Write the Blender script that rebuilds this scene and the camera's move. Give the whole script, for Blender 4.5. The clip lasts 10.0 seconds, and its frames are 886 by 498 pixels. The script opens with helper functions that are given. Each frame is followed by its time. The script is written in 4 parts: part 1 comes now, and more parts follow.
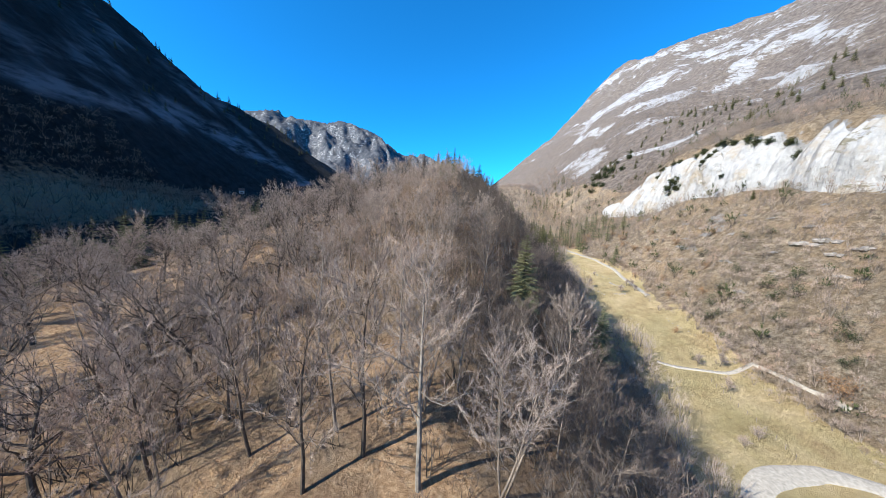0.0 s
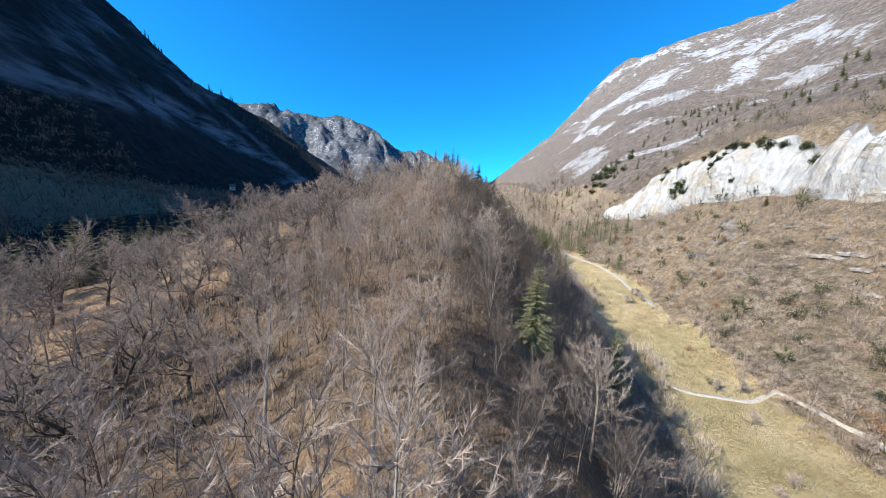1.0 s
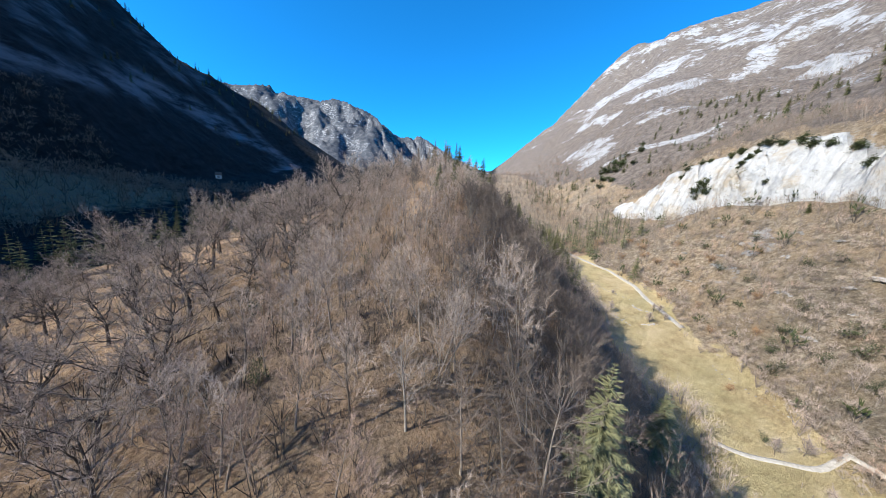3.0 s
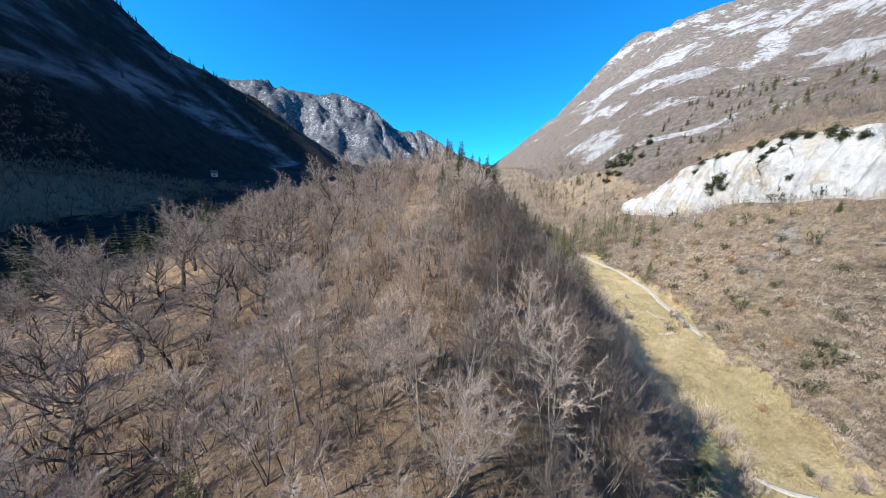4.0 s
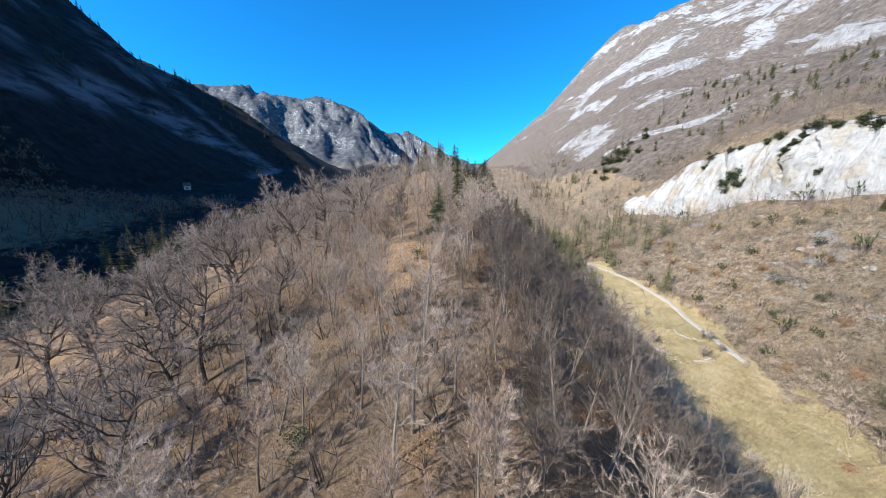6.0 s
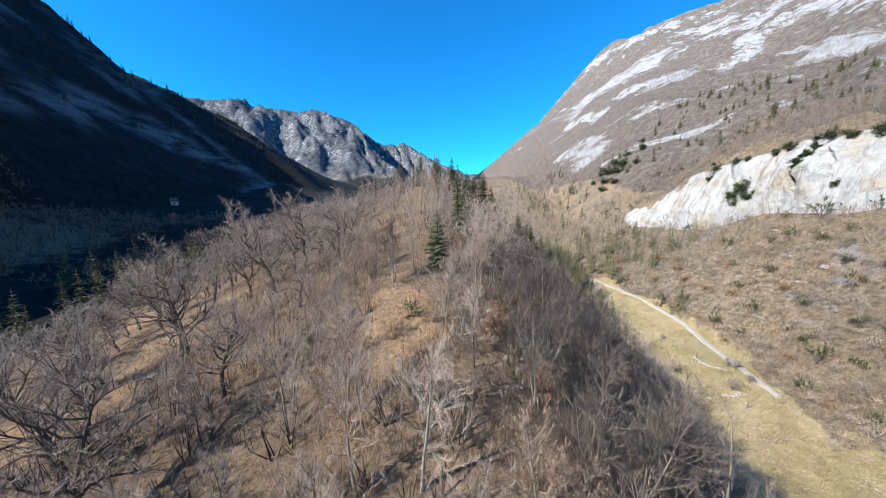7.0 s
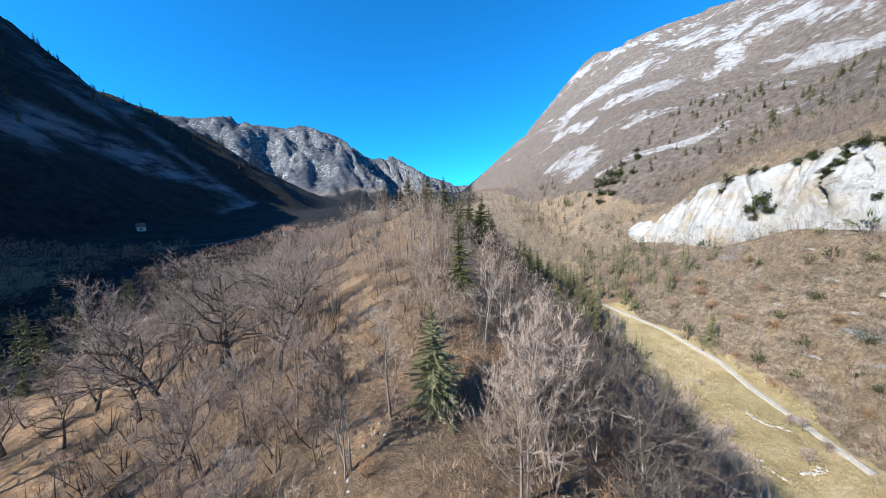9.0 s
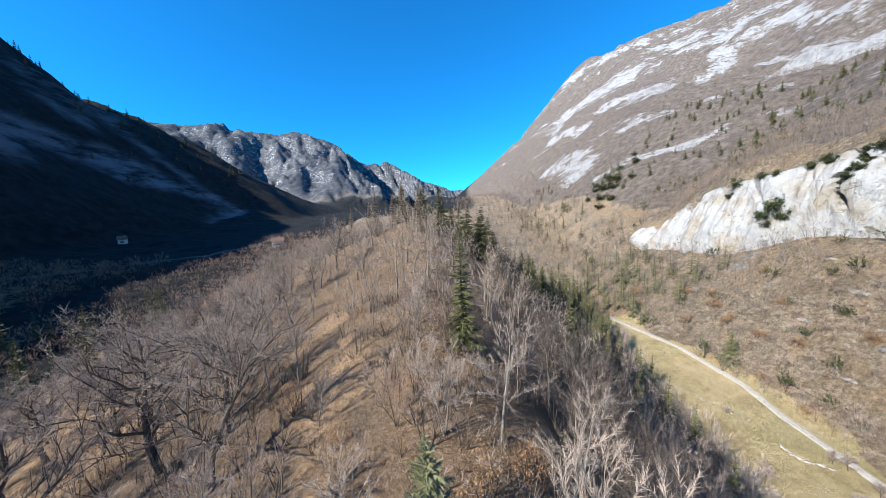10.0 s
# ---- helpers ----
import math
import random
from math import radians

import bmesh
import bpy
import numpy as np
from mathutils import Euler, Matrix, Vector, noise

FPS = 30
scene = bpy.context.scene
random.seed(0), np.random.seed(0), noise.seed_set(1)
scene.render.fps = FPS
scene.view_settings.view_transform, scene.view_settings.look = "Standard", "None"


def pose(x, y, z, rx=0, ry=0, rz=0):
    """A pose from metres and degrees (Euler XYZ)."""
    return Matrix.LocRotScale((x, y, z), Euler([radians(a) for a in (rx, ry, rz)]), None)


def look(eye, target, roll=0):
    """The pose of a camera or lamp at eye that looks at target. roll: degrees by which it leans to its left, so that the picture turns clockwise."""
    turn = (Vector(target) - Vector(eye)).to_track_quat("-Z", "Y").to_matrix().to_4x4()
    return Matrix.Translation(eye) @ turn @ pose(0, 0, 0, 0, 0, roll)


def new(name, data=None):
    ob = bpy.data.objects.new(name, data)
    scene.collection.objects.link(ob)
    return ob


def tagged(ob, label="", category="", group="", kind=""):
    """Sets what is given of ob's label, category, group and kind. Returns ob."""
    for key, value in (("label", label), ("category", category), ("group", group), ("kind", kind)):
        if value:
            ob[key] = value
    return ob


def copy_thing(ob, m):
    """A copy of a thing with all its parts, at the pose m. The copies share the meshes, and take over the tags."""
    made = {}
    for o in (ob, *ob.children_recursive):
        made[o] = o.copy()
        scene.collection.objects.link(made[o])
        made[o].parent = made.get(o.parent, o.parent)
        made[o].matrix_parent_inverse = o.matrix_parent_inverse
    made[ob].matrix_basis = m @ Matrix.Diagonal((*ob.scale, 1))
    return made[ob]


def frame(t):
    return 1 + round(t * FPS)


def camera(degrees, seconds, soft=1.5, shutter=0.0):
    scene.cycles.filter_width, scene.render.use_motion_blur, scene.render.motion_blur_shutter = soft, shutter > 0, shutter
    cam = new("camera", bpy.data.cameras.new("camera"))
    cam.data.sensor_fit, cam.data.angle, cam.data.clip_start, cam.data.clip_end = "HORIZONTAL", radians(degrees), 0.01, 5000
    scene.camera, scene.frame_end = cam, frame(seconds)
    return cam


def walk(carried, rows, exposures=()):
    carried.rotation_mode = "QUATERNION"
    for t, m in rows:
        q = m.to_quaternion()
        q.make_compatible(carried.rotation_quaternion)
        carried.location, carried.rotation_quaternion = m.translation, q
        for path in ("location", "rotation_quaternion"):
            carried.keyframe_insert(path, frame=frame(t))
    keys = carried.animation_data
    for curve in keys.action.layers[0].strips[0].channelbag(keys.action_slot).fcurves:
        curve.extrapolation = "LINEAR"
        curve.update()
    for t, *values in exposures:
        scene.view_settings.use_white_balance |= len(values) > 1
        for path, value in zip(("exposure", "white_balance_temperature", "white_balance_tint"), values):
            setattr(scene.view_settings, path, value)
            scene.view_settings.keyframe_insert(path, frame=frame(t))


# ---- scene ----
cam = camera(112.59, 10.0, soft=0.8)
PATH = [
    (0, (0.0, 0.0, 46.0), (-0.05, 99.26, 33.88), 2.12),
    (0.5, (0.06, 4.77, 47.71), (0.44, 103.99, 35.2), 2.44),
    (1, (0.06, 9.47, 49.49), (1.09, 108.58, 36.23), 2.77),
    (1.5, (-0.09, 14.12, 51.24), (1.47, 113.1, 37.08), 3.11),
    (2, (-0.34, 18.83, 52.82), (1.56, 117.67, 37.7), 3.48),
    (2.5, (-0.63, 23.45, 54.32), (1.35, 122.12, 38.2), 3.68),
    (4, (-1.32, 36.8, 58.5), (0.16, 134.94, 39.36), 3.06),
    (4.5, (-1.66, 41.37, 59.7), (-0.24, 139.38, 39.88), 2.63),
    (5, (-2.02, 46.07, 60.96), (-0.03, 143.95, 40.56), 2.07),
    (5.5, (-2.37, 50.78, 62.04), (0.66, 148.67, 41.84), 1.35),
    (7, (-2.84, 65.82, 65.76), (2.44, 164.43, 50.01), 0.22),
    (7.5, (-2.71, 70.68, 67.28), (2.8, 169.45, 52.69), 0.12),
    (8, (-2.58, 75.68, 68.78), (3.43, 174.56, 55.1), -0.16),
    (8.5, (-2.49, 80.96, 70.2), (4.54, 179.88, 57.29), -0.68),
    (9, (-2.23, 86.09, 71.6), (5.9, 185.02, 59.51), -1.4),
    (9.5, (-1.98, 91.01, 73.11), (7.01, 189.96, 61.8), -1.92),
    (10, (-1.49, 95.83, 74.54), (8.05, 194.8, 63.9), -2.15),
]
walk(cam, [(t, look(eye, target, roll)) for t, eye, target, roll in PATH])

# ---- world and sun ----
SUN = Vector((-0.87, -0.49, 0.0)).normalized()
SUN_UP = radians(35.2)
to_sun = Vector((SUN.x * math.cos(SUN_UP), SUN.y * math.cos(SUN_UP), math.sin(SUN_UP)))
world = bpy.data.worlds.new("sky")
scene.world = world
world.use_nodes = True
wn = world.node_tree.nodes
sky = wn.new("ShaderNodeTexSky")
sky.sky_type, sky.sun_disc = "NISHITA", False
sky.sun_elevation, sky.sun_rotation = SUN_UP, math.atan2(SUN.x, SUN.y)
sky.altitude, sky.air_density, sky.dust_density, sky.ozone_density = 900, 1.0, 0.1, 4.0
wn["Background"].inputs["Strength"].default_value = 0.057
deep = wn.new("ShaderNodeMix")  # the thin, dry winter air of the mountains: a deep azure
deep.data_type, deep.blend_type = "RGBA", "MULTIPLY"
deep.inputs[0].default_value, deep.inputs[7].default_value = 1.0, (0.15, 1.5, 2.35, 1)
world.node_tree.links.new(sky.outputs["Color"], deep.inputs[6])
world.node_tree.links.new(deep.outputs[2], wn["Background"].inputs["Color"])
sun = new("sun", bpy.data.lights.new("sun", "SUN"))
sun.data.energy, sun.data.angle, sun.data.color = 4.8, radians(0.5), (1.0, 0.95, 0.84)
sun.matrix_world = look(tuple(to_sun * 100), (0, 0, 0))
scene.view_settings.exposure = 1.1


# ---- materials ----
class Nodes:
    """Short names for building one material's node tree."""

    def __init__(self, name, rough=0.9):
        self.mat = bpy.data.materials.new(name)
        self.mat.use_nodes = True
        self.tree = self.mat.node_tree
        self.bsdf = self.tree.nodes["Principled BSDF"]
        self.bsdf.inputs["Roughness"].default_value = rough
        self.bsdf.inputs["Specular IOR Level"].default_value = 0.25

    def add(self, kind, **values):
        node = self.tree.nodes.new(kind)
        for key, value in values.items():
            node.inputs[key.replace("_", " ")].default_value = value
        return node

    def link(self, a, b):
        self.tree.links.new(a, b)

    def noise(self, vector, scale, detail=4.0, rough=0.6):
        node = self.add("ShaderNodeTexNoise", Scale=scale, Detail=detail, Roughness=rough)
        self.link(vector, node.inputs["Vector"])
        return node.outputs["Fac"]

    def ramp(self, fac, stops):
        node = self.add("ShaderNodeValToRGB")
        while len(node.color_ramp.elements) < len(stops):
            node.color_ramp.elements.new(0.5)
        for e, (place, colour) in zip(node.color_ramp.elements, stops):
            e.position, e.color = place, (*colour, 1)
        self.link(fac, node.inputs["Fac"])
        return node.outputs["Color"]

    def mix(self, fac, a, b, blend="MIX"):
        node = self.tree.nodes.new("ShaderNodeMix")
        node.data_type, node.blend_type = "RGBA", blend
        for slot, value in ((0, fac), (6, a), (7, b)):
            if hasattr(value, "links"):
                self.link(value, node.inputs[slot])
            else:
                node.inputs[slot].default_value = value if slot == 0 else (*value, 1)
        return node.outputs[2]

    def math(self, op, a, b=0.0):
        node = self.tree.nodes.new("ShaderNodeMath")
        node.operation = op
        for slot, value in enumerate((a, b)):
            if hasattr(value, "links"):
                self.link(value, node.inputs[slot])
            else:
                node.inputs[slot].default_value = value
        return node.outputs[0]

    def attribute(self, name):
        node = self.tree.nodes.new("ShaderNodeAttribute")
        node.attribute_name = name
        return node.outputs["Fac"]

    def place(self, stretch=(1, 1, 1)):
        geo = self.add("ShaderNodeNewGeometry")
        mapping = self.add("ShaderNodeMapping", Scale=stretch)
        self.link(geo.outputs["Position"], mapping.inputs["Vector"])
        return mapping.outputs["Vector"]

    def bump(self, height, distance, strength=1.0):
        node = self.add("ShaderNodeBump", Strength=strength, Distance=distance)
        self.link(height, node.inputs["Height"])
        self.link(node.outputs["Normal"], self.bsdf.inputs["Normal"])

    def colour(self, socket):
        self.link(socket, self.bsdf.inputs["Base Color"])


def rock_colour(n, base, stained=0.75, joints=0.75):
    """Pale limestone: blotches, damp streaks and dark joints."""
    p = n.place()
    patch = n.ramp(n.noise(p, 0.11, 8, 0.72), [(0.36, [c * 0.5 for c in base]), (0.48, [c * 0.92 for c in base]), (0.6, [c * 1.12 for c in base])])
    damp = n.ramp(n.noise(n.place((0.3, 0.3, 0.05)), 1.0, 6, 0.7), [(0.36, (0.5, 0.53, 0.58)), (0.5, (1, 1, 1))])
    ledge = n.ramp(n.noise(n.place((0.06, 0.09, 0.5)), 1.0, 8, 0.75), [(0.36, (0.42, 0.39, 0.35)), (0.43, (1, 1, 1))])
    crack = n.ramp(n.noise(n.place((0.10, 0.16, 0.07)), 1.0, 10, 0.8), [(0.345, (0.2, 0.19, 0.18)), (0.395, (1, 1, 1))])
    clean = n.mix(1 - stained, patch, base)
    return n.mix(joints, n.mix(0.8 * joints, n.mix(0.6 * stained, clean, damp, "MULTIPLY"), ledge, "MULTIPLY"), crack, "MULTIPLY")


def ground_material():
    n = Nodes("ground_cover", 0.95)
    p = n.place()
    fine, mid, broad = n.noise(p, 2.2, 6, 0.75), n.noise(p, 0.22, 5), n.noise(p, 0.03, 4)
    litter = n.ramp(fine, [(0.3, (0.145, 0.085, 0.048)), (0.5, (0.34, 0.215, 0.125)), (0.72, (0.52, 0.37, 0.235))])
    dry = n.ramp(fine, [(0.3, (0.19, 0.132, 0.085)), (0.7, (0.42, 0.312, 0.21))])
    floor = n.mix(n.ramp(mid, [(0.42, (0, 0, 0)), (0.6, (1, 1, 1))]), litter, dry)
    floor = n.mix(n.ramp(broad, [(0.35, (0, 0, 0)), (0.65, (0.7, 0.7, 0.7))]), floor, n.ramp(fine, [(0.3, (0.145, 0.103, 0.072)), (0.7, (0.34, 0.255, 0.185))]))
    straw = n.ramp(n.noise(p, 0.09, 7, 0.75), [(0.34, (0.33, 0.235, 0.125)), (0.46, (0.50, 0.39, 0.21)), (0.6, (0.61, 0.49, 0.29))])
    straw = n.mix(0.35, straw, n.ramp(fine, [(0.3, (0.6, 0.55, 0.5)), (0.6, (1, 1, 1))]), "MULTIPLY")
    green = n.ramp(n.noise(p, 0.05, 3), [(0.42, (0, 0, 0)), (0.64, (0.5, 0.5, 0.5))])
    straw = n.mix(green, straw, n.ramp(fine, [(0.3, (0.25, 0.22, 0.10)), (0.7, (0.42, 0.375, 0.18))]))
    scrub = n.ramp(n.noise(p, 0.55, 10, 0.85), [(0.38, (0.095, 0.074, 0.052)), (0.5, (0.25, 0.205, 0.155)), (0.64, (0.50, 0.44, 0.355))])
    scrub = n.mix(n.ramp(n.noise(p, 0.05, 6, 0.7), [(0.46, (0, 0, 0)), (0.56, (0.65, 0.65, 0.65))]), scrub, n.ramp(n.noise(p, 0.8, 7, 0.8), [(0.36, (0.15, 0.112, 0.074)), (0.62, (0.43, 0.335, 0.23))]))
    scrub = n.mix(0.8, scrub, n.ramp(n.noise(p, 0.045, 6, 0.7), [(0.38, (0.68, 0.66, 0.63)), (0.5, (1.05, 1.02, 0.97)), (0.62, (1.08, 0.98, 0.86))]), "MULTIPLY")
    rough_edge = n.math("MULTIPLY", n.math("SUBTRACT", mid, 0.5), 0.7)

    def mask(name):
        return n.ramp(n.math("ADD", n.attribute(name), rough_edge), [(0.42, (0, 0, 0)), (0.58, (1, 1, 1))])

    col = n.mix(mask("scrub"), floor, scrub)
    col = n.mix(mask("meadow"), col, straw)
    soil = n.ramp(fine, [(0.3, (0.26, 0.155, 0.085)), (0.52, (0.50, 0.335, 0.205)), (0.72, (0.66, 0.51, 0.36))])
    col = n.mix(mask("bare"), col, soil)
    upland = n.ramp(n.noise(p, 0.16, 9, 0.8), [(0.36, (0.078, 0.064, 0.056)), (0.5, (0.146, 0.122, 0.107)), (0.66, (0.25, 0.216, 0.192))])
    col = n.mix(mask("upland"), col, upland)
    # near-black forest ground: the mountain's shade is put into this colour as well
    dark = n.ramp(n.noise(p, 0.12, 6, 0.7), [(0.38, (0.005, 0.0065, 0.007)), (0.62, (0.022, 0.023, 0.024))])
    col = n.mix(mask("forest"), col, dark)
    crag = n.ramp(n.noise(n.place((0.02, 0.02, 0.06)), 1.0, 6, 0.7), [(0.40, (0.012, 0.013, 0.016)), (0.58, (0.22, 0.235, 0.26))])
    col = n.mix(n.attribute("crag"), col, crag)
    rock_edge = n.math("MULTIPLY", n.math("SUBTRACT", n.noise(n.place((0.05, 0.035, 0.08)), 1.0, 12, 0.82), 0.5), 4.2)
    rocky = n.ramp(n.math("ADD", n.attribute("rock"), n.math("MULTIPLY", rock_edge, n.math("MINIMUM", n.math("MULTIPLY", n.attribute("rock"), 3.0), 1.0))), [(0.42, (0, 0, 0)), (0.58, (1, 1, 1))])
    # far range: blue haze and blue shadow are put into the ground colour
    col = n.mix(n.attribute("alpine"), col, n.ramp(n.noise(p, 0.02, 9, 0.8), [(0.36, (0.02, 0.028, 0.042)), (0.52, (0.07, 0.075, 0.086)), (0.66, (0.15, 0.15, 0.155))]))
    stone = rock_colour(n, (0.375, 0.378, 0.388), 0.65, 0.3)
    # the same haze and shadow blue in the far range's rock
    stone = n.mix(n.math("MULTIPLY", n.attribute("alpine"), 0.8), stone, n.ramp(n.noise(p, 0.012, 9, 0.75), [(0.38, (0.05, 0.06, 0.085)), (0.5, (0.19, 0.205, 0.24)), (0.62, (0.47, 0.47, 0.475))]))
    col = n.mix(rocky, col, stone)
    n.colour(col)
    n.bump(n.math("ADD", n.noise(p, 0.22, 10, 0.8), n.math("MULTIPLY", fine, 0.2)), 3.2, 1.0)
    return n.mat


def plain_material(name, dark, light, scale, rough=0.9, bump=0.02, stretch=(1, 1, 1), tint=0.0):
    """A two-tone mottled surface; tint: how much single pieces differ."""
    n = Nodes(name, rough)
    fac = n.noise(n.place(stretch), scale, 6, 0.7)
    col = n.ramp(fac, [(0.3, dark), (0.7, light)])
    if tint:
        info = n.add("ShaderNodeObjectInfo")
        geo = n.add("ShaderNodeNewGeometry")
        vary = n.math("FRACT", n.math("ADD", info.outputs["Random"], n.math("MULTIPLY", geo.outputs["Random Per Island"], 0.45)))
        col = n.mix(tint, col, n.ramp(vary, [(0.0, (0.45, 0.42, 0.42)), (0.5, (0.95, 0.92, 0.9)), (1.0, (1.25, 1.15, 1.08))]), "MULTIPLY")
    n.colour(col)
    n.bump(fac, bump)
    return n.mat


def cliff_material():
    n = Nodes("pale_limestone", 0.9)
    p = n.place()
    pale = rock_colour(n, (0.47, 0.478, 0.49), 0.5, 0.12)
    ochre = n.ramp(n.noise(n.place((0.06, 0.06, 0.07)), 1.0, 8, 0.7), [(0.5, (0, 0, 0)), (0.62, (0.75, 0.75, 0.75))])
    grass = n.ramp(n.noise(n.place((0.09, 0.06, 0.15)), 1.0, 9, 0.75), [(0.585, (0, 0, 0)), (0.63, (0.8, 0.8, 0.8))])
    n.colour(n.mix(grass, n.mix(ochre, pale, (0.36, 0.30, 0.22)), (0.17, 0.15, 0.085)))
    n.bump(n.math("ADD", n.noise(p, 0.5, 10, 0.75), n.math("MULTIPLY", n.noise(n.place((0.16, 0.2, 0.12)), 1.0, 7, 0.7), 1.8)), 1.8, 0.9)
    return n.mat


CLIFF = cliff_material()
GROUND = ground_material()
BARK_GREY = plain_material("grey_bark", (0.09, 0.075, 0.064), (0.27, 0.235, 0.205), 3.0, 0.9, 0.03, (1, 1, 0.3), 0.4)
BARK_DARK = plain_material("dark_bark", (0.035, 0.028, 0.0231), (0.133, 0.108, 0.0875), 4.0, 0.95, 0.04, (1, 1, 0.3), 0.4)
BARK_PALE = plain_material("pale_bark", (0.13, 0.118, 0.104), (0.29, 0.27, 0.245), 3.0, 0.85, 0.02, (1, 1, 1), 0.3)
TWIG_GREY = plain_material("grey_twigs", (0.25, 0.206, 0.178), (0.48, 0.408, 0.358), 0.4, 0.9, 0.0, (1, 1, 1), 0.7)
TWIG_RED = plain_material("reddish_twigs", (0.23, 0.168, 0.134), (0.44, 0.335, 0.27), 0.4, 0.9, 0.0, (1, 1, 1), 0.7)
TWIG_TAN = plain_material("tan_twigs", (0.2, 0.155, 0.11), (0.36, 0.29, 0.22), 0.4, 0.9, 0.0, (1, 1, 1), 0.7)
TWIG_BROWN = plain_material("brown_brush_twigs", (0.14, 0.115, 0.1), (0.31, 0.258, 0.226), 0.3, 0.9, 0.0, (1, 1, 1), 0.8)
# Umber for brown brush, and for flank trees with shade put in the colour.
TWIG_UMBER_SHADE = plain_material("umber_twigs", (0.062, 0.051, 0.046), (0.155, 0.13, 0.115), 0.3, 0.9, 0.0, (1, 1, 1), 0.8)
# Twigs of the lower flank, their shade put into the colour.
TWIG_SHADE = plain_material("dark_wood_twigs", (0.04, 0.036, 0.034), (0.11, 0.096, 0.088), 0.1, 0.9, 0.0, (1, 1, 1), 0.8)
TWIG_DULL = plain_material("dull_brush_twigs", (0.14, 0.117, 0.102), (0.28, 0.24, 0.21), 0.1, 0.9, 0.0, (1, 1, 1), 0.8)
NEEDLES = plain_material("spruce_needles", (0.085, 0.09, 0.048), (0.225, 0.23, 0.125), 0.8, 0.7, 0.0, (1, 1, 1), 0.6)
NEEDLES_DARK = plain_material("dark_needles", (0.045, 0.052, 0.022), (0.145, 0.15, 0.06), 0.8, 0.7, 0.0, (1, 1, 1), 0.6)
DRY_LEAF = plain_material("dry_brown_leaves", (0.175, 0.091, 0.042), (0.364, 0.231, 0.126), 0.8, 0.8, 0.0, (1, 1, 1), 0.6)
GREEN_LEAF = plain_material("evergreen_leaves", (0.022, 0.032, 0.012), (0.075, 0.092, 0.034), 0.8, 0.6, 0.0, (1, 1, 1), 0.6)
GRAVEL = plain_material("pale_gravel", (0.23, 0.21, 0.18), (0.43, 0.40, 0.35), 1.5, 0.95, 0.03)
ROCK = plain_material("weathered_rock", (0.13, 0.12, 0.11), (0.36, 0.345, 0.325), 0.9, 0.95, 0.08, (1, 1, 1), 0.5)
STONE = plain_material("pale_stone", (0.245, 0.231, 0.21), (0.476, 0.455, 0.42), 1.2, 0.95, 0.05, (1, 1, 1), 0.5)
PLASTER = plain_material("white_plaster", (0.476, 0.462, 0.434), (0.574, 0.56, 0.532), 0.8)
ROOF = plain_material("brown_roof_tiles", (0.10, 0.06, 0.045), (0.22, 0.13, 0.10), 1.5)
ROAD_GREY = plain_material("grey_asphalt", (0.05, 0.05, 0.052), (0.10, 0.10, 0.10), 1.5, 0.85)
GLASS = plain_material("dark_window", (0.02, 0.025, 0.03), (0.05, 0.055, 0.06), 1.0, 0.15)


# ---- the lie of the land ----
def lattice(ix, iy, seed):
    h = np.sin(ix * 127.1 + iy * 311.7 + seed * 74.7) * 43758.5453
    return h - np.floor(h)


def value_noise(x, y, seed=0):
    ix, iy = np.floor(x), np.floor(y)
    fx, fy = x - ix, y - iy
    fx, fy = fx * fx * (3 - 2 * fx), fy * fy * (3 - 2 * fy)
    a, b = lattice(ix, iy, seed), lattice(ix + 1, iy, seed)
    c, d = lattice(ix, iy + 1, seed), lattice(ix + 1, iy + 1, seed)
    return (a * (1 - fx) + b * fx) * (1 - fy) + (c * (1 - fx) + d * fx) * fy - 0.5


def fbm(x, y, size, octaves=4, seed=0, gain=0.5):
    total, amp = 0, 1.0
    for o in range(octaves):
        total = total + amp * value_noise(x / size, y / size, seed + 13 * o)
        size, amp = size / 2.03, amp * gain
    return total


def step(a, b, v):
    s = np.clip((v - a) / (b - a), 0, 1)
    return s * s * (3 - 2 * s)


def along(*pairs):
    """A value that changes along y, from (y, value) pairs."""
    ys, vs = zip(*pairs)
    return lambda y: np.interp(y, ys, vs)


# Lines that run up the valley: where each lies across (x) and how high (z).
CREST_Z = along((-120, -10), (0, 22), (17, 28.5), (45, 39), (80, 50), (95, 55.5), (101, 58), (118, 59.5), (138, 64), (200, 72.5), (230, 73.5), (290, 62), (400, 66), (1200, 120))
FOOT_X = along((-100, 40), (50, 50), (85, 61), (125, 65), (150, 73), (190, 79), (230, 92), (300, 100), (400, 128), (800, 215), (1150, 150), (3000, 100))
FLOOR_Z = along((-200, -22), (48, -3), (85, 1), (140, 9), (210, 17), (260, 24), (400, 48), (800, 125), (1150, 140), (3000, 300))
LANE_X = along((-100, 92), (85, 92), (133, 101), (165, 110), (220, 108), (300, 116), (400, 146), (800, 240), (1150, 190), (3000, 300))
VALLEY_Z = along((-300, 0), (0, 12), (130, 28), (280, 45), (390, 56), (600, 78), (1000, 100), (1400, 100), (2200, 110), (3000, 200))
CLIFF_H = along((-200, 30), (100, 30), (150, 31), (197, 36), (238, 37), (262, 30), (285, 17), (300, 5), (310, 0))

